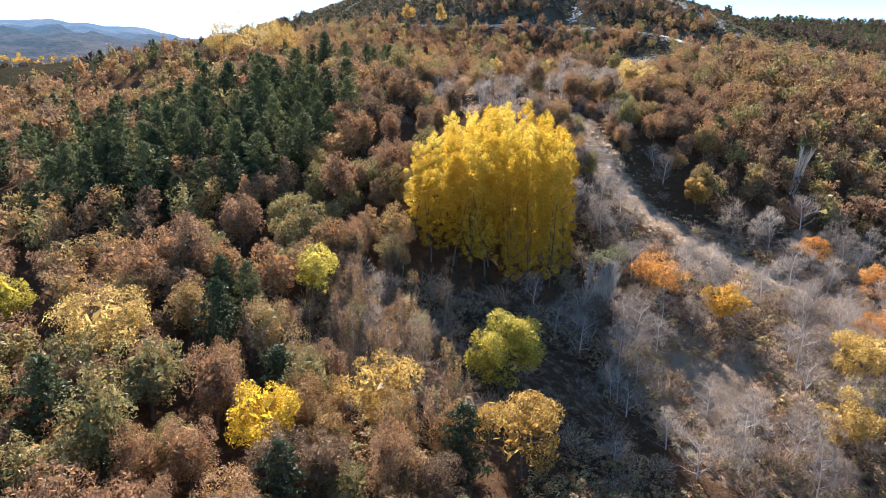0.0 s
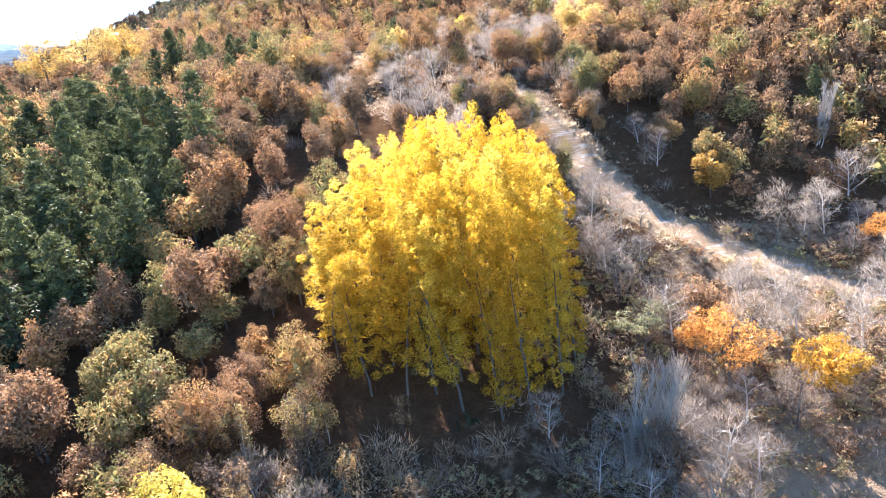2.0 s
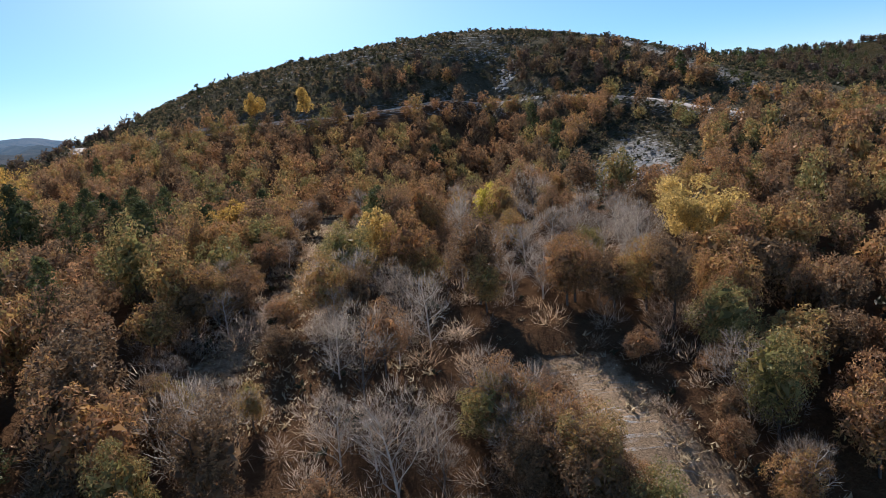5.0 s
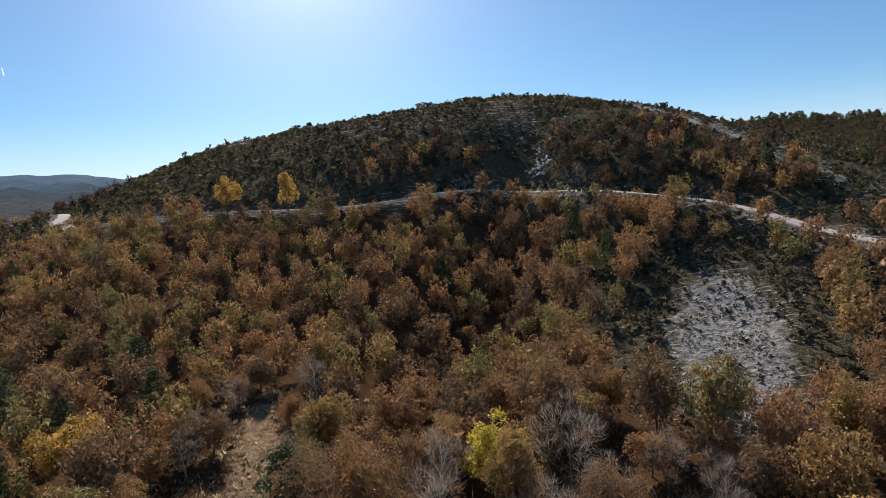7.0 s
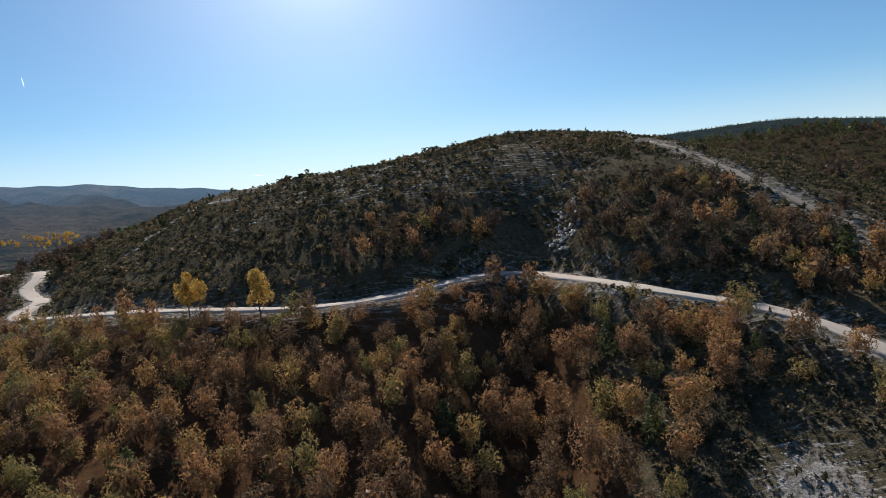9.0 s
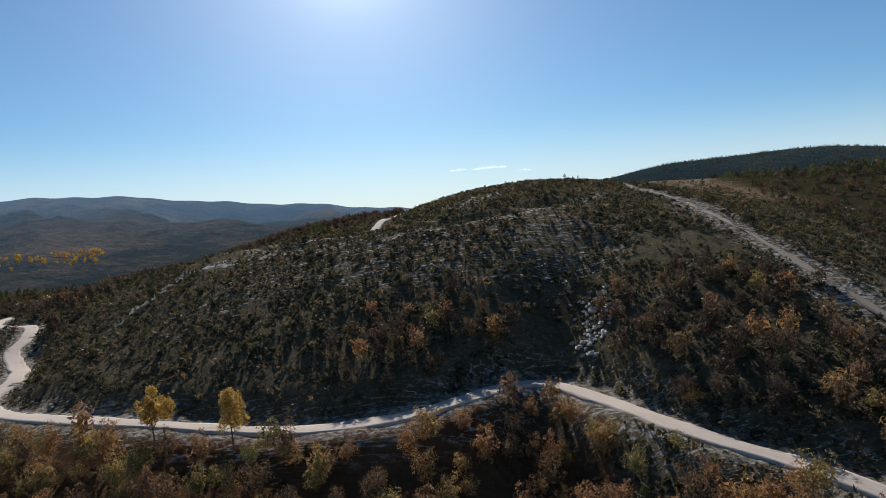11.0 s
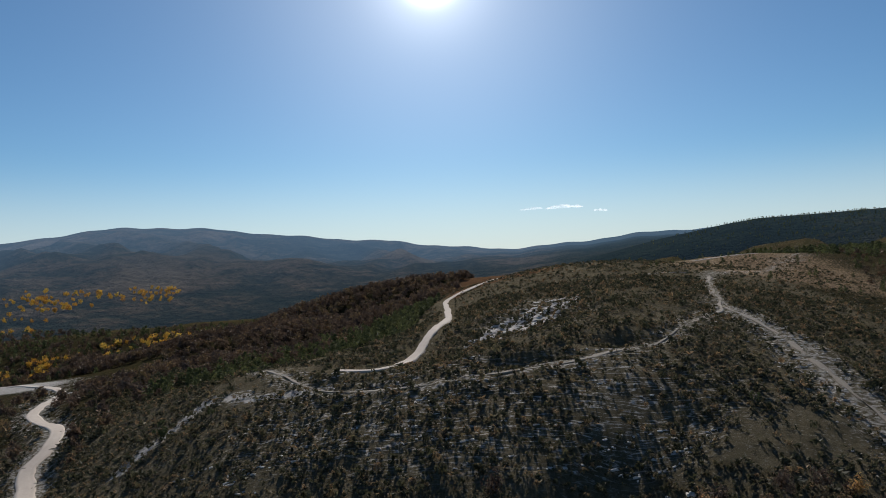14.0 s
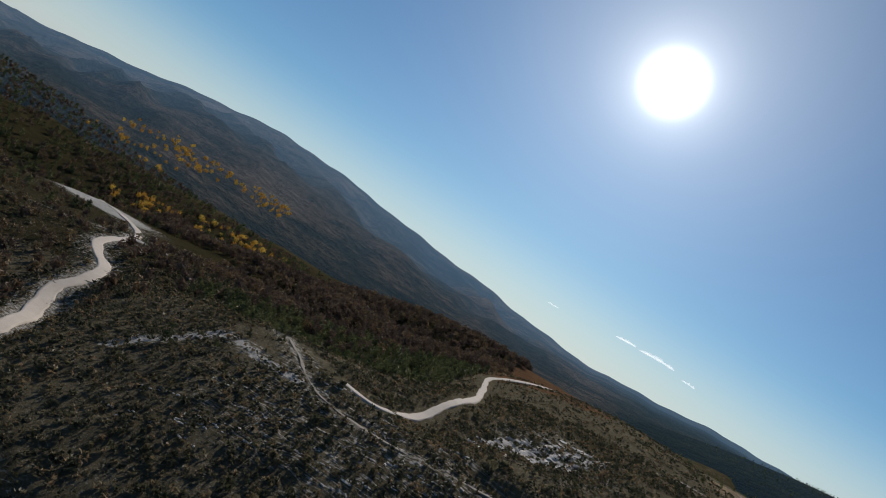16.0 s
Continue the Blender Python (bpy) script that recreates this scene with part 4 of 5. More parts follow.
# dead white poplars
def dead_poplar(seed, x, y, h):
    g = np.random.default_rng(seed)
    b = Build()
    for s in range(4):
        stem = bent(g, (s * 0.22 - 0.3, g.normal() * 0.15, -0.3), (0.07 * (s - 1) + 0.3, 0.06, 1), h * g.uniform(0.75, 1), 9, 0.03)
        tube(b, stem, np.linspace(0.075, 0.012, 9), 5)
        for q in range(170):
            i = g.integers(1, 8)
            a = g.random() * 6.28
            z = bent(g, stem[i] + (stem[i + 1] - stem[i]) * g.random(), (0.36 * np.cos(a) + 0.1, 0.36 * np.sin(a), 1), h * g.uniform(0.1, 0.24), 4, 0.07, 0.08)
            tube(b, z, np.linspace(0.018, 0.005, 4), 3)
    t = tree("dead_poplar", "bleached dead poplar with upswept leafless stems", None, b.mesh("trunk", PALE_BARK, shade=True), "dead poplars")
    t.matrix_basis = spin(x, y, ground_at(x, y), 0.1 * seed - 0.4, 1)


dead_poplar(3, 14.5, 69.9, 9.4)
dead_poplar(4, 15.6, 69.6, 9.0)
dead_poplar(5, 55.2, 109.3, 7.6)

# ---------------------------------------------------------------- the woods
rng = np.random.default_rng(11)
single_xy = np.array([(s[2], s[3]) for s in SINGLES])


def is_open(x, y):
    """Where no oak stands."""
    if oval(x, y, 6.0, 82.5, 12.5, 13.5) < 1 or oval(x, y, 5, 59, 11, 13) < 1 or oval(x, y, -6, 62, 9, 11) < 1 or oval(x, y, 28, 66, 11, 9) < 1:
        return True
    if on_grid(meadow_d, x, y) < 5.0:
        return True
    if oval(x - 0.35 * (y - 180), y, 46, 182, 11.5, 22) < 1:
        return True
    if off_way(x, y, 4) < 7.0 or off_way(x, y, 0) < 4.4:
        return True
    if min(np.hypot(x - a, y - b) for a, b in ((-18.9, 54.2), (-18.0, 59.8), (-12.7, 49.4), (-26.2, 41.4), (-21.2, 62.5))) < 2.6:
        return True
    return np.hypot(*(single_xy - (x, y)).T).min() < 3.4


plan = []
for gx0 in np.arange(-110, 130, 3.3):
    for gy0 in np.arange(28, 262, 3.3):
        x, y = gx0 + rng.uniform(-1.8, 1.8), gy0 + rng.uniform(-1.8, 1.8)
        u = y - on_grid(road_y, x, y)
        if is_open(x, y):
            continue
        keep = 0.9
        if u > 3:
            keep = 0.85 if oval(x, y, 60, 250, 15, 24) < 1 else 0.75 if oval(x, y, 74, 228, 9, 12) < 1 else 0.8 if oval(x, y, 20, 251, 15, 11) < 1 else 0.02
        if oval(x, y, 53, 91, 15, 11) < 1:
            keep = 0.08
        if -12 < x < 18 and 97 < y < 114:
            keep = 0.5
        if x < -52 and y > 150:
            keep = 0.4
        if x < -62 and y > 205:
            keep = 0.12
        if oval(x, y, 36, 66, 30, 33) < 1 or 2 < x < 40 and y < 54:
            keep = 0.03
        if 14 < x < 32 and 74 < y < 104 or off_way(x, y, 4) < 9.5:
            keep = 0.07
        if rng.random() > keep:
            continue
        pine = oval(x, y, -43, 108, 28, 30) < 1 and rng.random() < 0.8 or rng.random() < 0.025
        bare = oval(x, y, 9, 124, 14, 15) < 1 and rng.random() < 0.75 or oval(x, y, 26, 148, 12, 12) < 1 and rng.random() < 0.85
        pine = pine or x < -8 and 150 < y < 182 and rng.random() < 0.15
        plan.append((x, y, pine, bare))


def off_stretch(x, y):
    """Distance from the stretch of the valley and slope that lies below the open air."""
    t = min(max(((x + 4) * 24 + (y - 45) * 100) / (24 ** 2 + 100 ** 2), 0), 1)
    return np.hypot(x + 4 - 24 * t, y - 45 - 100 * t)


near = sorted(plan, key=lambda p: off_stretch(p[0], p[1]))
far_oaks, far_pines, brown_b = Build(), Build(), Build()
n_oak = n_pine = n_bare = 0
for x, y, pine, bare in near:
    z, s, turn = ground_at(x, y) - 0.1, rng.uniform(0.5, 0.92), rng.random() * 6.28
    s = s * 0.85 if -12 < x < 18 and 97 < y < 114 else s
    up_hill = 1 - 0.14 * smooth(120, 200, np.array(y)) - 0.16 * smooth(232, 250, np.array(y))
    if bare and n_bare < 95:
        n_bare += 1
        BARES.set(int(rng.integers(4)), spin(x, y, z, turn, s * 1.05, rng.uniform(0.9, 1.15)))
    elif pine and n_pine < 130:
        n_pine += 1
        PINES.set(int(rng.integers(4)), spin(x, y, z, turn, s * 1.25 * up_hill, rng.uniform(0.8, 1.1)))
    elif not pine and n_oak < 300:
        n_oak += 1
        k = int(rng.integers(4)) if n_oak < 105 else 4 + int(rng.integers(5))
        OAKS.set(k, spin(x, y, z, turn, s * up_hill, rng.uniform(0.85, 1.2) * (1.0 if y < 118 else 1.08)))
    else:
        src = pine_low[rng.integers(3)] if pine else oak_low[rng.integers(6)]
        share = 1.0 if off_stretch(x, y) < 45 or 130 < y < 238 and abs(x - 10) < 54 else 0.4
        v = src.v[0].reshape(-1, 3, 3)[:int(len(src.f[0]) * share)]
        v = ((v - v.mean(1, keepdims=True)) * share ** -0.5 + v.mean(1, keepdims=True)).reshape(-1, 3)
        v = v * np.array([s, s, s * rng.uniform(0.85, 1.2) * (1.0 if y < 118 else 1.08)]) * up_hill
        c, d = np.cos(turn), np.sin(turn)
        v = np.stack([v[:, 0] * c - v[:, 1] * d + x, v[:, 0] * d + v[:, 1] * c + y, v[:, 2] + z], 1)
        (far_pines if pine else brown_b if y > on_grid(road_y, x, y) + 3 and rng.random() < (0.8 if oval(x, y, 74, 228, 9, 12) > 1 else 0.2) else far_oaks).add(v, np.arange(len(v)).reshape(-1, 3), rng.random())

# brown woods on the spur behind, pines in the ravine and on the shoulder
def far_wood(b, kinds, n, test, box, s0, s1, share=0.1):
    done = 0
    while done < n:
        x, y = rng.uniform(box[0], box[1]), rng.uniform(box[2], box[3])
        if not test(x, y):
            n -= 1
            continue
        src, s, turn = kinds[rng.integers(len(kinds))], rng.uniform(s0, s1), rng.random() * 6.28
        v = src.v[0].reshape(-1, 3, 3)[:int(len(src.f[0]) * share)]
        v = (v - v.mean(1, keepdims=True)) * share ** -0.5 + v.mean(1, keepdims=True)
        v = v.reshape(-1, 3) * s
        c, d = np.cos(turn), np.sin(turn)
        v = np.stack([v[:, 0] * c - v[:, 1] * d + x, v[:, 0] * d + v[:, 1] * c + y, v[:, 2] + (ground_at(x, y) if np.hypot(x - 30, y - 176) < 740 else float(raw_height(x, y))) - 0.2], 1)
        b.add(v, np.arange(len(v)).reshape(-1, 3), rng.random())
        done += 1


far_wood(brown_b, oak_low, 2100, lambda x, y: y > 480 + 0.12 * abs(x), (-240, -14, 480, 670), 0.7, 1.1, 0.11)
far_wood(far_pines, pine_low, 900, lambda x, y: off_way(x, y, 1) > 6, (-72, -12, 335, 480), 0.4, 0.68, 0.17)
far_wood(far_pines, pine_low, 1500, lambda x, y: 500 + 60 * noise.noise(Vector((x * 0.012, y * 0.012, 2.0))) + 0.4 * max(0, 210 - x) < np.hypot(x - 30, y - 176) < 720 and np.hypot(x - 196, y - 650) > 9, (60, 460, 560, 800), 0.5, 0.9, 0.12)
far_wood(far_pines, pine_low, 260, lambda x, y: x + 0.3 * (y - 560) > 205, (190, 330, 480, 640), 0.5, 1.0, 0.15)
far_wood(brown_b, oak_low, 520, lambda x, y: off_way(x, y, 0) > 6 and x + 0.5 * (y - 400) > -110, (-220, -40, 390, 500), 0.5, 0.9)
far_wood(brown_b, oak_low, 1300, lambda x, y: x > 112 + 0.32 * (y - 300), (90, 380, 250, 600), 0.35, 0.75)
far_wood(far_pines, pine_low, 700, lambda x, y: x > 112 + 0.32 * (y - 300), (90, 380, 240, 600), 0.3, 0.6, 0.2)
far_wood(far_pines, pine_low, 700, lambda x, y: (x < -190 or y > 560) and oval(x, y, -214, 462, 38, 22) > 1 and noise.noise(Vector((x * 0.012, y * 0.012, 6.0))) > -0.1, (-460, -120, 380, 760), 0.5, 0.9, 0.12)
far_wood(brown_b, oak_low, 1300, lambda x, y: (x < -190 or y > 600) and oval(x, y, -214, 462, 38, 22) > 1 and noise.noise(Vector((x * 0.012, y * 0.012, 6.0))) < 0.15, (-460, -120, 380, 760), 0.5, 0.9, 0.1)
far_wood(far_pines, pine_low, 70, lambda x, y: off_way(x, y, 2) > 5, (60, 200, 440, 600), 0.25, 0.5, 0.2)
far_wood(far_pines, pine_low, 900, lambda x, y: np.hypot(x - 30, y - 176) > 560, (-760, -230, 560, 820), 0.6, 1.0, 0.08)
far_wood(brown_b, oak_low, 900, lambda x, y: np.hypot(x - 30, y - 176) > 560, (-760, -230, 560, 820), 0.6, 1.0, 0.06)
far_wood(far_pines, pine_low, 5200, lambda x, y: 770 < np.hypot(x - 30, y - 176) < 985 and x > (0.14 + 0.2 * rng.random()) * y, (130, 760, 600, 1170), 0.24, 0.4, 0.07)
gold_b = Build()
for cx, cy, rx, ry, n in ((-565, 972, 44, 30, 46), (-548, 930, 50, 16, 24), (-480, 1020, 40, 30, 36), (-443, 987, 18, 14, 12), (-362, 676, 34, 16, 34), (-325, 705, 26, 22, 30), (-290, 740, 26, 22, 22), (-640, 960, 50, 40, 22), (-540, 830, 60, 30, 22)):
    far_wood(gold_b, oak_low, n * 2, lambda x, y: oval(x, y, cx, cy, rx, 1.8 * ry) < 1 and noise.noise(Vector((x * 0.05, y * 0.05, 1.0))) > -0.12, (cx - rx, cx + rx, cy - 1.8 * ry, cy + 1.8 * ry), 0.7, 1.25, 0.2)
tagged(new("golden_wood", gold_b.mesh("golden_wood", HAZEL, tint=True)), "golden autumn trees in the far valley", "woods", kind="stuff")
far_wood(brown_b, oak_low, 420, lambda x, y: off_way(x, y, 0) > 5, (-170, -66, 255, 440), 0.4, 0.8)
tagged(new("brown_wood", brown_b.mesh("brown_wood", BROWN, tint=True)), "brown oak wood on the spur and far slopes", "woods", kind="stuff")
tagged(new("oak_wood", far_oaks.mesh("oak_wood", OAK, tint=True)), "russet oak wood covering the upper slope", "woods", kind="stuff")
tagged(new("pine_wood", far_pines.mesh("pine_wood", PINE, tint=True)), "dark pine wood in the ravine and on the ridge", "woods", kind="stuff")

# single pines among the near oaks
for x, y, size, tall in ((-18.9, 54.2, 0.92, 1.0), (-18.0, 59.8, 0.72, 1.15), (-12.7, 49.4, 0.95, 0.72), (-26.2, 41.4, 0.98, 0.9), (-20.2, 39.2, 0.6, 0.8), (-21.2, 62.5, 0.7, 1.0), (-23.8, 51.5, 0.66, 0.8), (-25.0, 37.5, 0.6, 0.7)):
    PINES.set(int(rng.integers(4)), spin(x, y, ground_at(x, y) - 0.1, rng.random() * 6.28, size, tall))

# bare shrubs and trees of the valley floor and thickets
BARE_AT = ((18.4, 70.7, 1.0), (11.8, 68.5, 0.7), (16.8, 60.3, 0.8), (39.7, 93.4, 1.0), (33.6, 81.9, 0.75), (43.5, 83, 1.1), (55.9, 94.9, 1.0), (46, 95, 0.9), (21, 72.5, 0.9), (23, 69, 0.8),
           (50, 86, 0.9), (59, 88, 1.0), (36, 78, 0.6), (40, 72, 0.7), (46, 74, 0.8), (13, 57, 0.6), (20, 55, 0.7), (10, 73, 0.6), (-6, 66, 0.8), (-2, 60, 0.7), (-7, 60, 0.8), (-9, 69, 0.7), (24, 90, 0.6), (18, 95, 0.8))
for x, y, s in BARE_AT:
    BARES.set(int(rng.integers(4)), spin(x, y, ground_at(x, y) - 0.1, rng.random() * 6.28, s, rng.uniform(0.85, 1.1)))

for _ in range(150):
    x, y = rng.uniform(10, 62), rng.uniform(50, 102)
    if off_way(x, y, 4) > 4 and oval(x, y, 28, 66, 8, 6) > 1 and oval(x, y, 7, 83, 12, 14) > 1 and np.hypot(*(single_xy - (x, y)).T).min() > 3:
        BARES.set(int(rng.integers(4)), spin(x, y, ground_at(x, y) - 0.1, rng.random() * 6.28, rng.uniform(0.55, 1.1), rng.uniform(0.75, 1.05)))

# slender half-bare trees beside the dark clearing
slim = np.random.default_rng(81)
slims = []
for k in range(4):
    b = Build()
    limbs(slim, 7.0, 0.9, 0.25, 9, 0.06, b, twigs=2, sides=4)
    p, d = crown_points(slim, 900, 1.3, 1.2, 7.4, 18)
    slims.append(tree("slender_tree", "slender half-bare tree with russet and straw leaves", Build().add(*leaf_tris(slim, p, 0.095, 0.3, d)).mesh("crown", (OAK, BROWN, RUST, OAK)[k]), b.mesh("trunk", BARK if k < 3 else PALE_BARK, shade=True), "slender trees by the clearing"))
SLIMS = Planter(slims)
for _ in range(150):
    x, y = slim.uniform(-17, 2.5), slim.uniform(47, 75)
    if oval(x, y, 6, 59, 6.5, 9) > 1 and oval(x, y, -4.2, 66, 3.2, 2.4) > 1 and np.hypot(*(single_xy - (x, y)).T).min() > 2.2 and slim.random() < 0.62:
        SLIMS.set(int(slim.integers(4)), spin(x, y, ground_at(x, y) - 0.1, slim.random() * 6.28, slim.uniform(0.6, 0.95), slim.uniform(0.8, 1.1), slim.normal() * 0.04))

# young oaks and bare trees crowding both banks of the earth strip
bank = np.random.default_rng(33)
for k in range(46):
    p = WAYS[4][0][bank.integers(2, 13)]
    x, y = (p[0] - bank.uniform(3.0, 7.5), p[1] - bank.uniform(0.5, 4.0)) if k < 34 else (p[0] + bank.uniform(2.5, 8.5), p[1] + bank.uniform(1.5, 6.0))
    if off_way(x, y, 4) > 2.8 and oval(x, y, 7, 83.5, 11, 12) > 1:
        kind, size = (BARES, bank.uniform(0.6, 0.9)) if bank.random() < 0.35 else (OAKS, bank.uniform(0.45, 0.8) * (1.0 if k < 34 else 0.75))
        kind.set(int(bank.integers(4)), spin(x, y, ground_at(x, y) - 0.1, bank.random() * 6.28, size, bank.uniform(0.85, 1.1)))

# young trees and bare bushes closing in on the old meadow
for k in range(150):
    x, y = bank.uniform(-12, 16), bank.uniform(118, 186)
    if 1.6 < on_grid(meadow_d, x, y) < 5.5 and np.hypot(*(single_xy - (x, y)).T).min() > 2.5:
        kind, size = (BARES, bank.uniform(0.45, 0.75)) if bank.random() < 0.5 else (OAKS, bank.uniform(0.35, 0.65))
        kind.set(int(bank.integers(4)), spin(x, y, ground_at(x, y) - 0.1, bank.random() * 6.28, size, bank.uniform(0.85, 1.1)))

# lone junipers on the skylines
junipers = []
for k in range(2):
    b = Build()
    limbs(rng, 2.6, 0.9, 0.1, 6, 0.1, b)
    junipers.append(tree("juniper", "dark lone juniper standing on the dry ridge", broadleaf(rng, 520, 0.2, 3.6, 1.3, 0.04, 12).mesh("crown", PINE), b.mesh("trunk", BARK, shade=True), "junipers on the ridge"))
JUNIPERS = Planter(junipers)
for x, y, s in ((75.6, 266.4, 0.65), (83.4, 214.9, 1.1), (87.8, 194.6, 1.0), (-37.8, 288, 1.25), (97, 204.5, 0.9), (87, 225.7, 0.8), (84.5, 200, 0.7), (-30, 292, 0.6), (62, 282, 0.6)):
    JUNIPERS.set(int(rng.integers(2)), spin(x, y, ground_at(x, y) - 0.1, rng.random() * 6.28, s, rng.uniform(0.9, 1.1)))

# ---------------------------------------------------------------- scrub, grass, rocks
bush = []
for k in range(6):
    b = Build()
    p, d = crown_points(rng, 15, 0.8, -0.1, 0.9, 4)
    bush.append(b.add(*leaf_tris(rng, p, 0.38, 0.4, d)))
scrub_b, grass_b, rock_b = Build(), Build(), Build()


def strew(b, src, x, y, s, tall=1.0, sink=0.05):
    turn = rng.random() * 6.28
    c, d = np.cos(turn), np.sin(turn)
    v = src.v[0] * np.array([s, s, s * tall])
    b.add(np.stack([v[:, 0] * c - v[:, 1] * d + x, v[:, 0] * d + v[:, 1] * c + y, v[:, 2] + ground_at(x, y) - sink], 1), src.f[0], rng.random())


n = 0
while n < 31000:
    x, y = rng.uniform(-90, 110), rng.uniform(225, 400)
    n += 1
    if y - on_grid(road_y, x, y) < 4 or any(off_way(x, y, k) < clear * rng.uniform(0.8, 1.15) for k, clear in enumerate((3.2, 2.6, 1.4, 2.6))):
        continue
    if noise.noise(Vector((x * 0.06, y * 0.06, 3.0))) < -0.25 and rng.random() < 0.7:
        continue
    strew(scrub_b, bush[rng.integers(6)], x, y, rng.uniform(0.42, 1.1) * (1.6 if rng.random() < 0.1 else 1), rng.uniform(0.7, 1.2))
for _ in range(1500):
    x, y = rng.uniform(-75, 75), rng.uniform(42, 235)
    if (x < 9 or y > 104) and off_way(x, y, 4) > 2.2 and off_way(x, y, 0) > 3:
        strew(scrub_b, bush[rng.integers(6)], x, y, rng.uniform(0.5, 1.2), rng.uniform(0.7, 1.3))
for _ in range(4600):
    x, y = rng.uniform(30, 66), rng.uniform(160, 212)
    if oval(x - 0.35 * (y - 180), y, 46, 182, 14, 25) < 1:
        if noise.noise(Vector((x * 0.25, y * 0.25, 9.0))) > -0.12:
            strew(scrub_b, bush[rng.integers(6)], x, y, rng.uniform(0.14, 0.34) + 0.3 * rng.random() ** 5, 0.8)
for _ in range(2600):
    x, y = rng.uniform(38, 92), rng.uniform(168, 232)
    if oval(x - 0.35 * (y - 180), y, 47, 181, 6.5, 18) > 1 and off_way(x, y, 0) > 3:
        strew(scrub_b, bush[rng.integers(6)], x, y, rng.uniform(0.4, 1.2), rng.uniform(0.7, 1.1))
for _ in range(6500):
    x, y = (rng.uniform(-170, -66), rng.uniform(230, 440)) if rng.random() < 0.4 else (rng.uniform(-20, 170), rng.uniform(380, 560))
    if min(off_way(x, y, k) for k in range(4)) > 3:
        strew(scrub_b, bush[rng.integers(6)], x, y, rng.uniform(0.7, 1.7), rng.uniform(0.6, 0.9))
for _ in range(3200):
    x, y = rng.uniform(98, 190), rng.uniform(240, 400)
    strew(scrub_b, bush[rng.integers(6)], x, y, rng.uniform(0.7, 1.6), rng.uniform(0.6, 1.0))
tagged(new("scrub", scrub_b.mesh("scrub", BUSH, tint=True)), "low dark green and brown shrubs over the dry hillside", "shrubs", kind="stuff")

brush = []
for k in range(5):
    g = 150
    d = rng.normal(size=(g, 3))
    d[:, 2] = np.abs(d[:, 2]) + 0.1
    d /= np.linalg.norm(d, axis=1, keepdims=True)
    q = d * rng.uniform(0.25, 1.0, (g, 1)) * (0.9, 0.9, 1.0)
    way = d * 0.7 + rng.normal(size=(g, 3)) * 0.5 + (0, 0, 0.35)
    way /= np.linalg.norm(way, axis=1, keepdims=True)
    side = np.cross(way, rng.normal(size=(g, 3)))
    side *= 0.014 / np.linalg.norm(side, axis=1, keepdims=True)
    tip = q + way * rng.uniform(0.25, 0.55, (g, 1))
    b = Build().add(np.stack([q - side, q + side, tip], 1).reshape(-1, 3), np.arange(3 * g).reshape(-1, 3))
    brush.append(b)
brush_b = Build()
for _ in range(1500):
    k = rng.random()
    if k < 0.5:
        x, y = rng.uniform(8, 62), rng.uniform(48, 98)
    elif k < 0.75:
        x, y = rng.uniform(-14, 16), rng.uniform(50, 72)
    else:
        x, y = rng.uniform(-10, 34), rng.uniform(104, 160)
    if noise.noise(Vector((x * 0.13, y * 0.13, 8.0))) > -0.22 and off_way(x, y, 4) > 2.6 and oval(x, y, 28, 66, 4, 3) > 1 and oval(x, y, 10, 62, 10, 14) > rng.uniform(0, 1.1):
        strew(brush_b, brush[rng.integers(5)], x, y, rng.uniform(0.7, 1.9), rng.uniform(0.8, 1.3))
tagged(new("bare_brush", brush_b.mesh("bare_brush", BRUSH, tint=True)), "grey-brown leafless brush on the valley floor", "shrubs", kind="stuff")

twiggy = []
for k in range(5):
    p, d = crown_points(rng, 64, 0.85, -0.1, 1.0, 7)
    twiggy.append(Build().add(*leaf_tris(rng, p, 0.15, 0.3, d)))
dry_b = Build()
for _ in range(4800):
    x, y = (rng.uniform(10, 64), rng.uniform(42, 100)) if rng.random() < 0.75 else (rng.uniform(-14, 16), rng.uniform(44, 70))
    if noise.noise(Vector((x * 0.13, y * 0.13, 8.0))) > -0.22 and off_way(x, y, 4) > 2.6 and oval(x, y, 28, 66, 3, 2) > 1 and oval(x, y, 10, 60, 10, 13) > rng.uniform(0.1, 1.1):
        strew(dry_b, twiggy[rng.integers(5)], x, y, rng.uniform(0.5, 1.5), rng.uniform(0.6, 1.0))
tagged(new("dry_bushes", dry_b.mesh("dry_bushes", RUST, tint=True)), "tan and rust-brown half-bare bushes on the valley floor", "shrubs", kind="stuff")

for _ in range(12000):
    k = rng.random()
    if k < 0.42:
        x, y = rng.uniform(13, 64), rng.uniform(44, 97)
        if noise.noise(Vector((x * 0.3, y * 0.3, 4.0))) < 0.3:
            continue
    elif k < 0.55:
        p = WAYS[4][0][rng.integers(len(WAYS[4][0]))]
        x, y = p[0] + rng.normal() * 3.2, p[1] + rng.normal() * 3.2
        if off_way(x, y, 4) < 1.3:
            continue
    elif k < 0.75:
        x, y = rng.uniform(-6, 12), rng.uniform(122, 182)
    else:
        x, y = rng.uniform(-12, 1), rng.uniform(54, 73)
    m = 8
    foot = np.array([x, y, ground_at(x, y) - 0.03]) + np.c_[rng.normal(size=(m, 2)) * 0.2, np.zeros(m)]
    lean = np.c_[rng.normal(size=(m, 2)) * 0.22, rng.uniform(0.12, 0.38, m)]
    wide = np.c_[rng.normal(size=(m, 2)) * 0.05, np.zeros(m)]
    grass_b.add(np.stack([foot - wide, foot + wide, foot + lean], 1).reshape(-1, 3), np.arange(3 * m).reshape(-1, 3), rng.random())
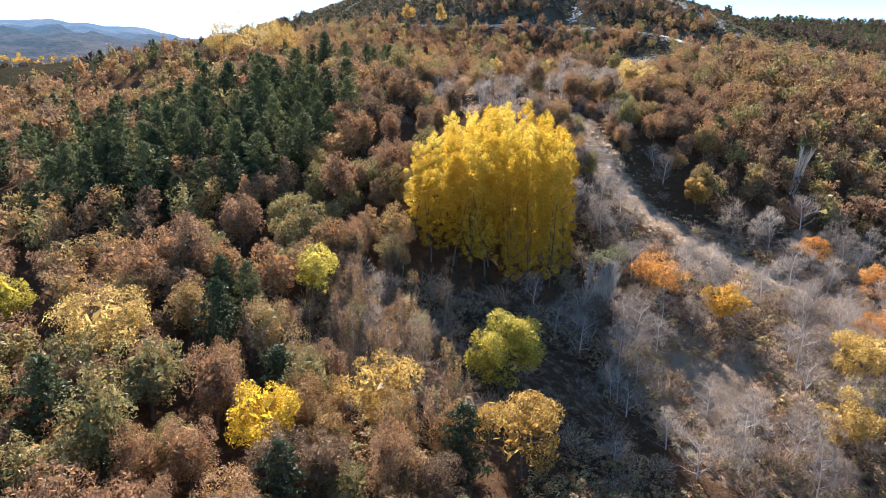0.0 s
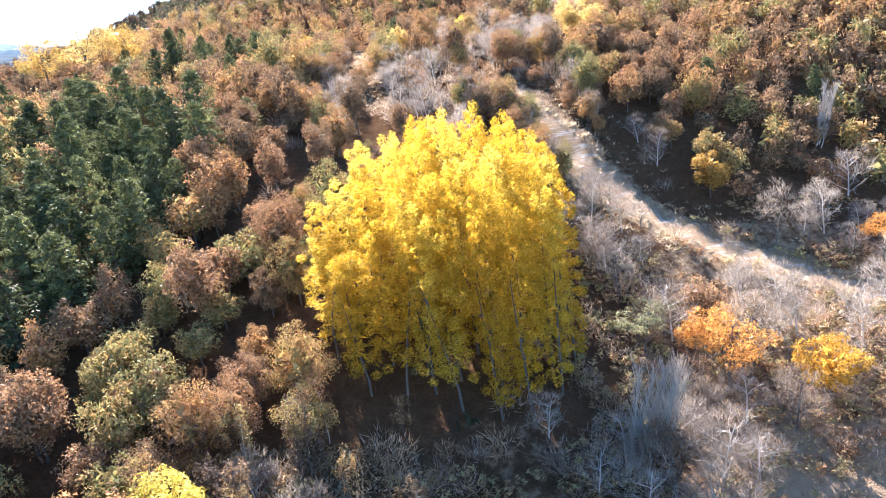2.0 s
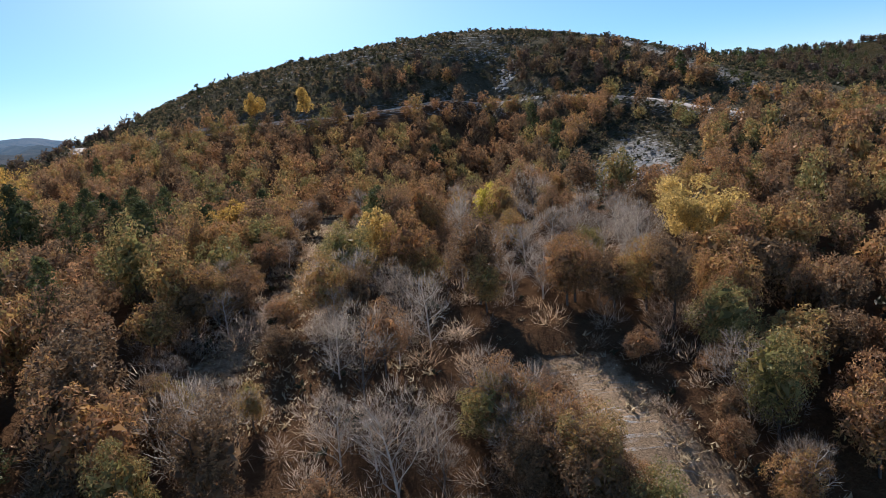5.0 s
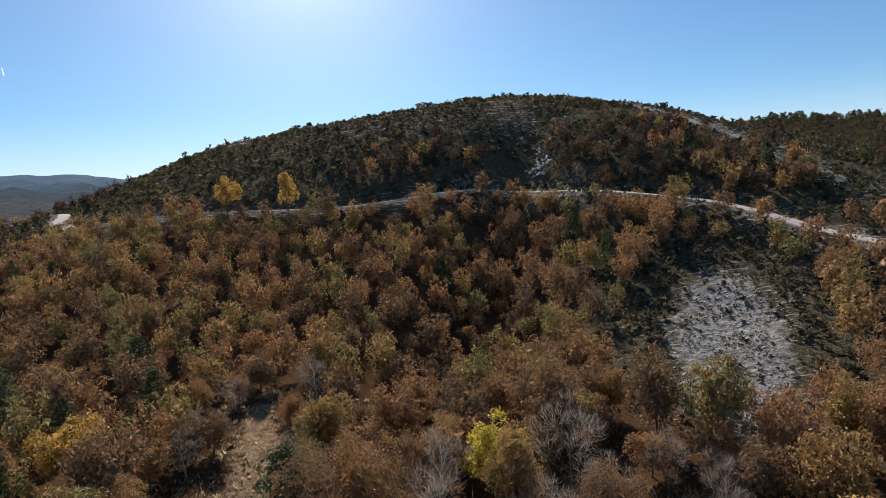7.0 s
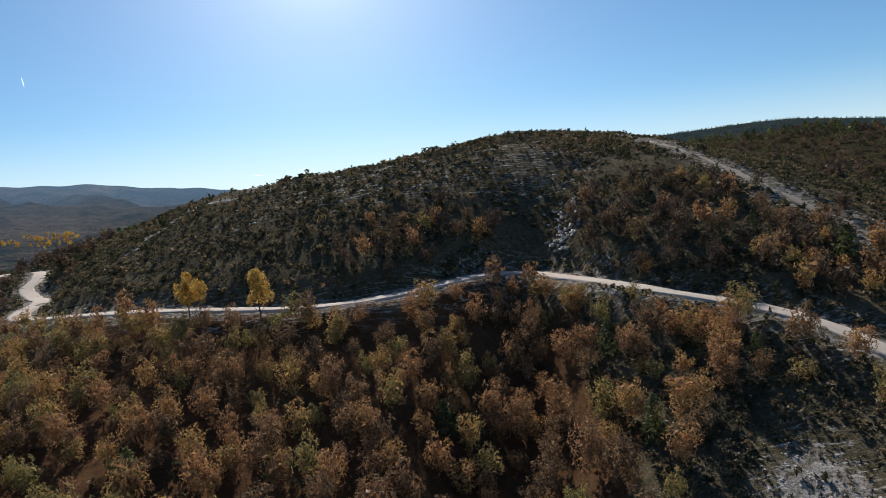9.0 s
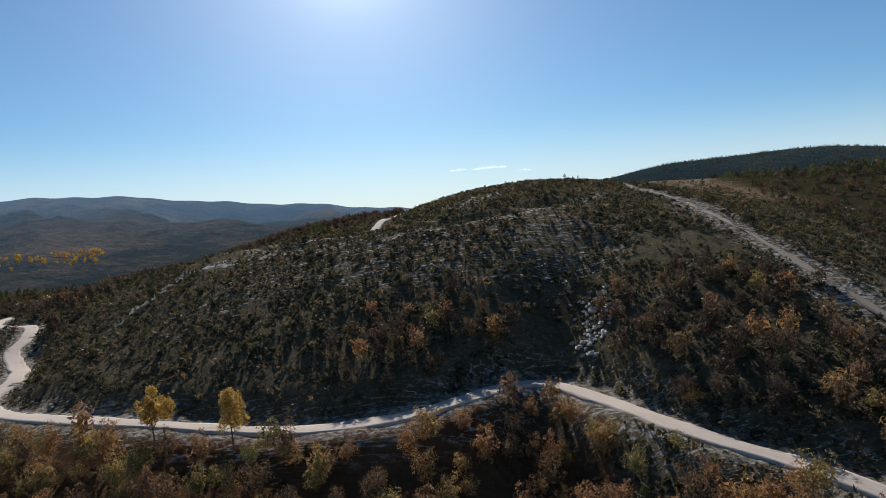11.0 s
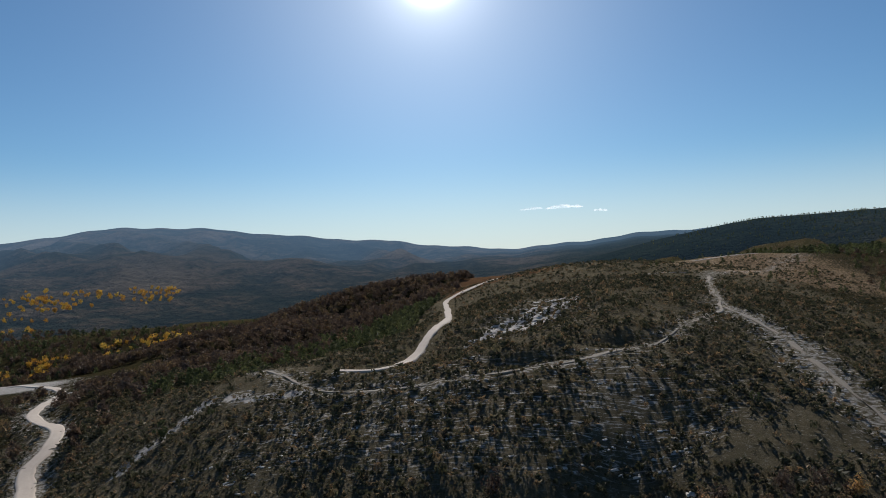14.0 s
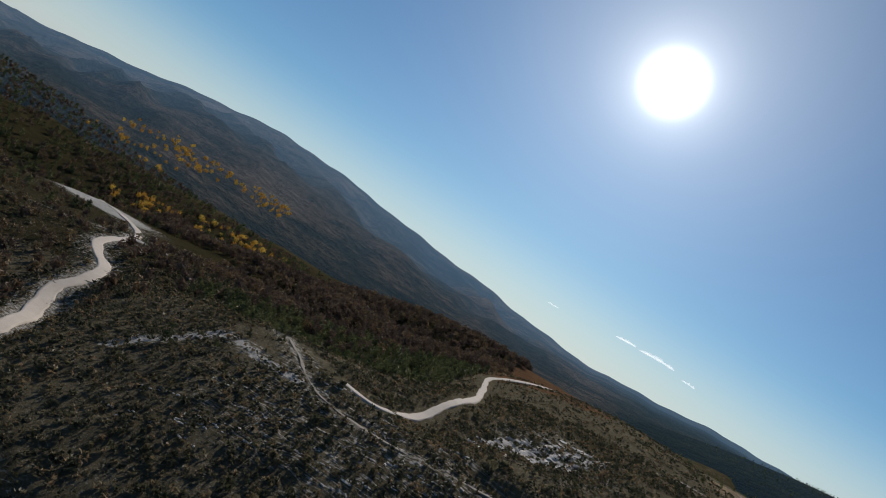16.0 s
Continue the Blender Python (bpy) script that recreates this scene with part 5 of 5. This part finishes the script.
tagged(new("dry_grass", grass_b.mesh("dry_grass", STRAW, tint=True)), "tufts of dry straw-coloured grass", "grass", kind="stuff")

box = np.array([(-1, -1, -1), (1, -1, -1), (1, 1, -1), (-1, 1, -1), (-0.8, -0.75, 1), (0.85, -0.8, 0.8), (0.75, 0.8, 1.1), (-0.8, 0.85, 0.9)], float)
box_f = np.array([(0, 1, 5, 4), (1, 2, 6, 5), (2, 3, 7, 6), (3, 0, 4, 7), (4, 5, 6, 7)])


def slab(x, y, sx, sy, sz, turn, dip=0.0, sink=0.35):
    v = (box + rng.normal(size=box.shape) * 0.16) * (sx, sy, sz)
    v[:, 2] += v[:, 1] * dip
    c, d = np.cos(turn), np.sin(turn)
    rock_b.add(np.stack([v[:, 0] * c - v[:, 1] * d + x, v[:, 0] * d + v[:, 1] * c + y, v[:, 2] + ground_at(x, y) + sz * sink], 1), box_f)


stone_kinds = []
for k in range(10):
    stone_kinds.append(Build().add(box + rng.normal(size=box.shape) * 0.16, box_f).mesh("stone", ROCK))
for row in range(70):  # broken beds of rock that rise to the right across the face
    x, y = rng.uniform(-30, 50), rng.uniform(264, 302)
    ledge = tagged(new("rock_ledge"), "broken ledge of pale limestone slabs in the scrub", "rocks", "ledges across the hill")
    ledge.location = (x, y, ground_at(x, y))
    rise = rng.uniform(0.1, 0.5)
    for _ in range(int(rng.integers(3, 9))):
        step = rng.uniform(0.3, 2.2)
        x, y = x + step, y + step * rise + rng.normal() * 0.35
        if min(off_way(x, y, k) for k in (0, 2)) > 1.8:
            sx, sy, sz = 0.12 + 0.55 * rng.random() ** 2, rng.uniform(0.08, 0.22), rng.uniform(0.05, 0.13)
            stone = part("stone", stone_kinds[int(rng.integers(10))], ledge)
            stone.matrix_basis = Matrix.Translation(Vector((x, y, ground_at(x, y) + sz * 0.2)) - ledge.location) @ Matrix.Rotation(rng.normal() * 0.5 + 0.25, 4, "Z") @ Matrix.Rotation(0.25 + rng.normal() * 0.15, 4, "X") @ Matrix.Diagonal((sx, sy, sz, 1))
    if not ledge.children:
        bpy.data.objects.remove(ledge)
for _ in range(330):  # white outcrop in slanting streaks on the ridge's back
    u, lane = rng.normal() * 0.45, int(rng.integers(4))
    x, y = 21 + 5.2 * lane + 7 * u + rng.normal() * 0.35, 338 + 2.5 * lane + 16 * u + rng.normal() * 1.2
    slab(x, y, rng.uniform(0.25, 1.2), rng.uniform(0.3, 1.6), rng.uniform(0.06, 0.2), rng.normal() * 0.5 - 0.4)
for _ in range(500):
    p = WAYS[3][0][rng.integers(len(WAYS[3][0]))]
    slab(p[0] + rng.normal() * 4, p[1] + rng.normal() * 3, *(rng.uniform(0.08, 0.3, 2)), 0.08, rng.random() * 3)
for _ in range(650):
    t, u = rng.normal() * 0.5, rng.normal() * 0.5
    slab(46 + 0.35 * 18 * u + 7.5 * t, 180 + 18 * u, *(rng.uniform(0.04, 0.15, 2)), 0.05, rng.random() * 3)
for _ in range(110):  # stones of the gully's white edge
    u = rng.random() * 0.5
    slab(43.5 + 6.5 * u + rng.normal() * 1.3, 252 + 24 * u + rng.normal() * 1.5, *(rng.uniform(0.12, 0.5, 2)), rng.uniform(0.1, 0.25), rng.random() * 3)
tagged(new("limestone_rocks", rock_b.mesh("limestone_rocks", ROCK)), "pale broken limestone slabs and scree", "rocks", kind="stuff")

# ---------------------------------------------------------------- thin clouds near the horizon and a vapour trail
sky_b = Build()


def cloud(x, y, z, half, thick, seed):
    g = np.random.default_rng(seed)
    b, rings, sides = sky_b, 13, 10
    s = np.linspace(-1, 1, rings)
    w = np.sqrt(1 - s ** 2 * 0.999) * (1 + 0.35 * np.sin(s * 9 + seed) + 0.2 * g.normal(size=rings))
    a = np.arange(sides) * 2 * np.pi / sides
    px = x + s[:, None] * half + 0 * a[None]
    py = y + w[:, None] * thick * 2.5 * np.cos(a)[None]
    pz = z + w[:, None] * thick * np.where(np.sin(a) > 0, np.sin(a), 0.35 * np.sin(a))[None] + thick * 0.25 * np.sin(s * 2 + seed)[:, None]
    i, j = np.meshgrid(np.arange(rings - 1), np.arange(sides), indexing="ij")
    k = (j + 1) % sides
    f = np.stack([i * sides + j, i * sides + k, (i + 1) * sides + k, (i + 1) * sides + j], -1).reshape(-1, 4)
    b.add(np.stack([px, py, pz], -1).reshape(-1, 3), f)


CLOUDS = ((-1232, 5200, 322, 60, 9), (-871, 5200, 327, 66, 12), (-535, 5200, 315, 50, 8), (34, 5200, 364, 83, 12), (274, 5200, 365, 142, 19), (531, 5200, 334, 52, 11))
TRAIL = (-2850, 5200, 1135, -6, 34)
for k, (x, y, z, half, thick) in enumerate(CLOUDS):
    cloud(x, y, z, half, thick, 60 + k)
tube(sky_b, [(TRAIL[0] + s * TRAIL[3], TRAIL[1], TRAIL[2] + s * TRAIL[4]) for s in (-1, -0.4, 0.3, 1)], [2, 5, 4, 1], 6)
tagged(new("backdrop_clouds", sky_b.mesh("backdrop_clouds", CLOUD, shade=True)), "thin white cloud streaks and a short vapour trail", "clouds", kind="structure")
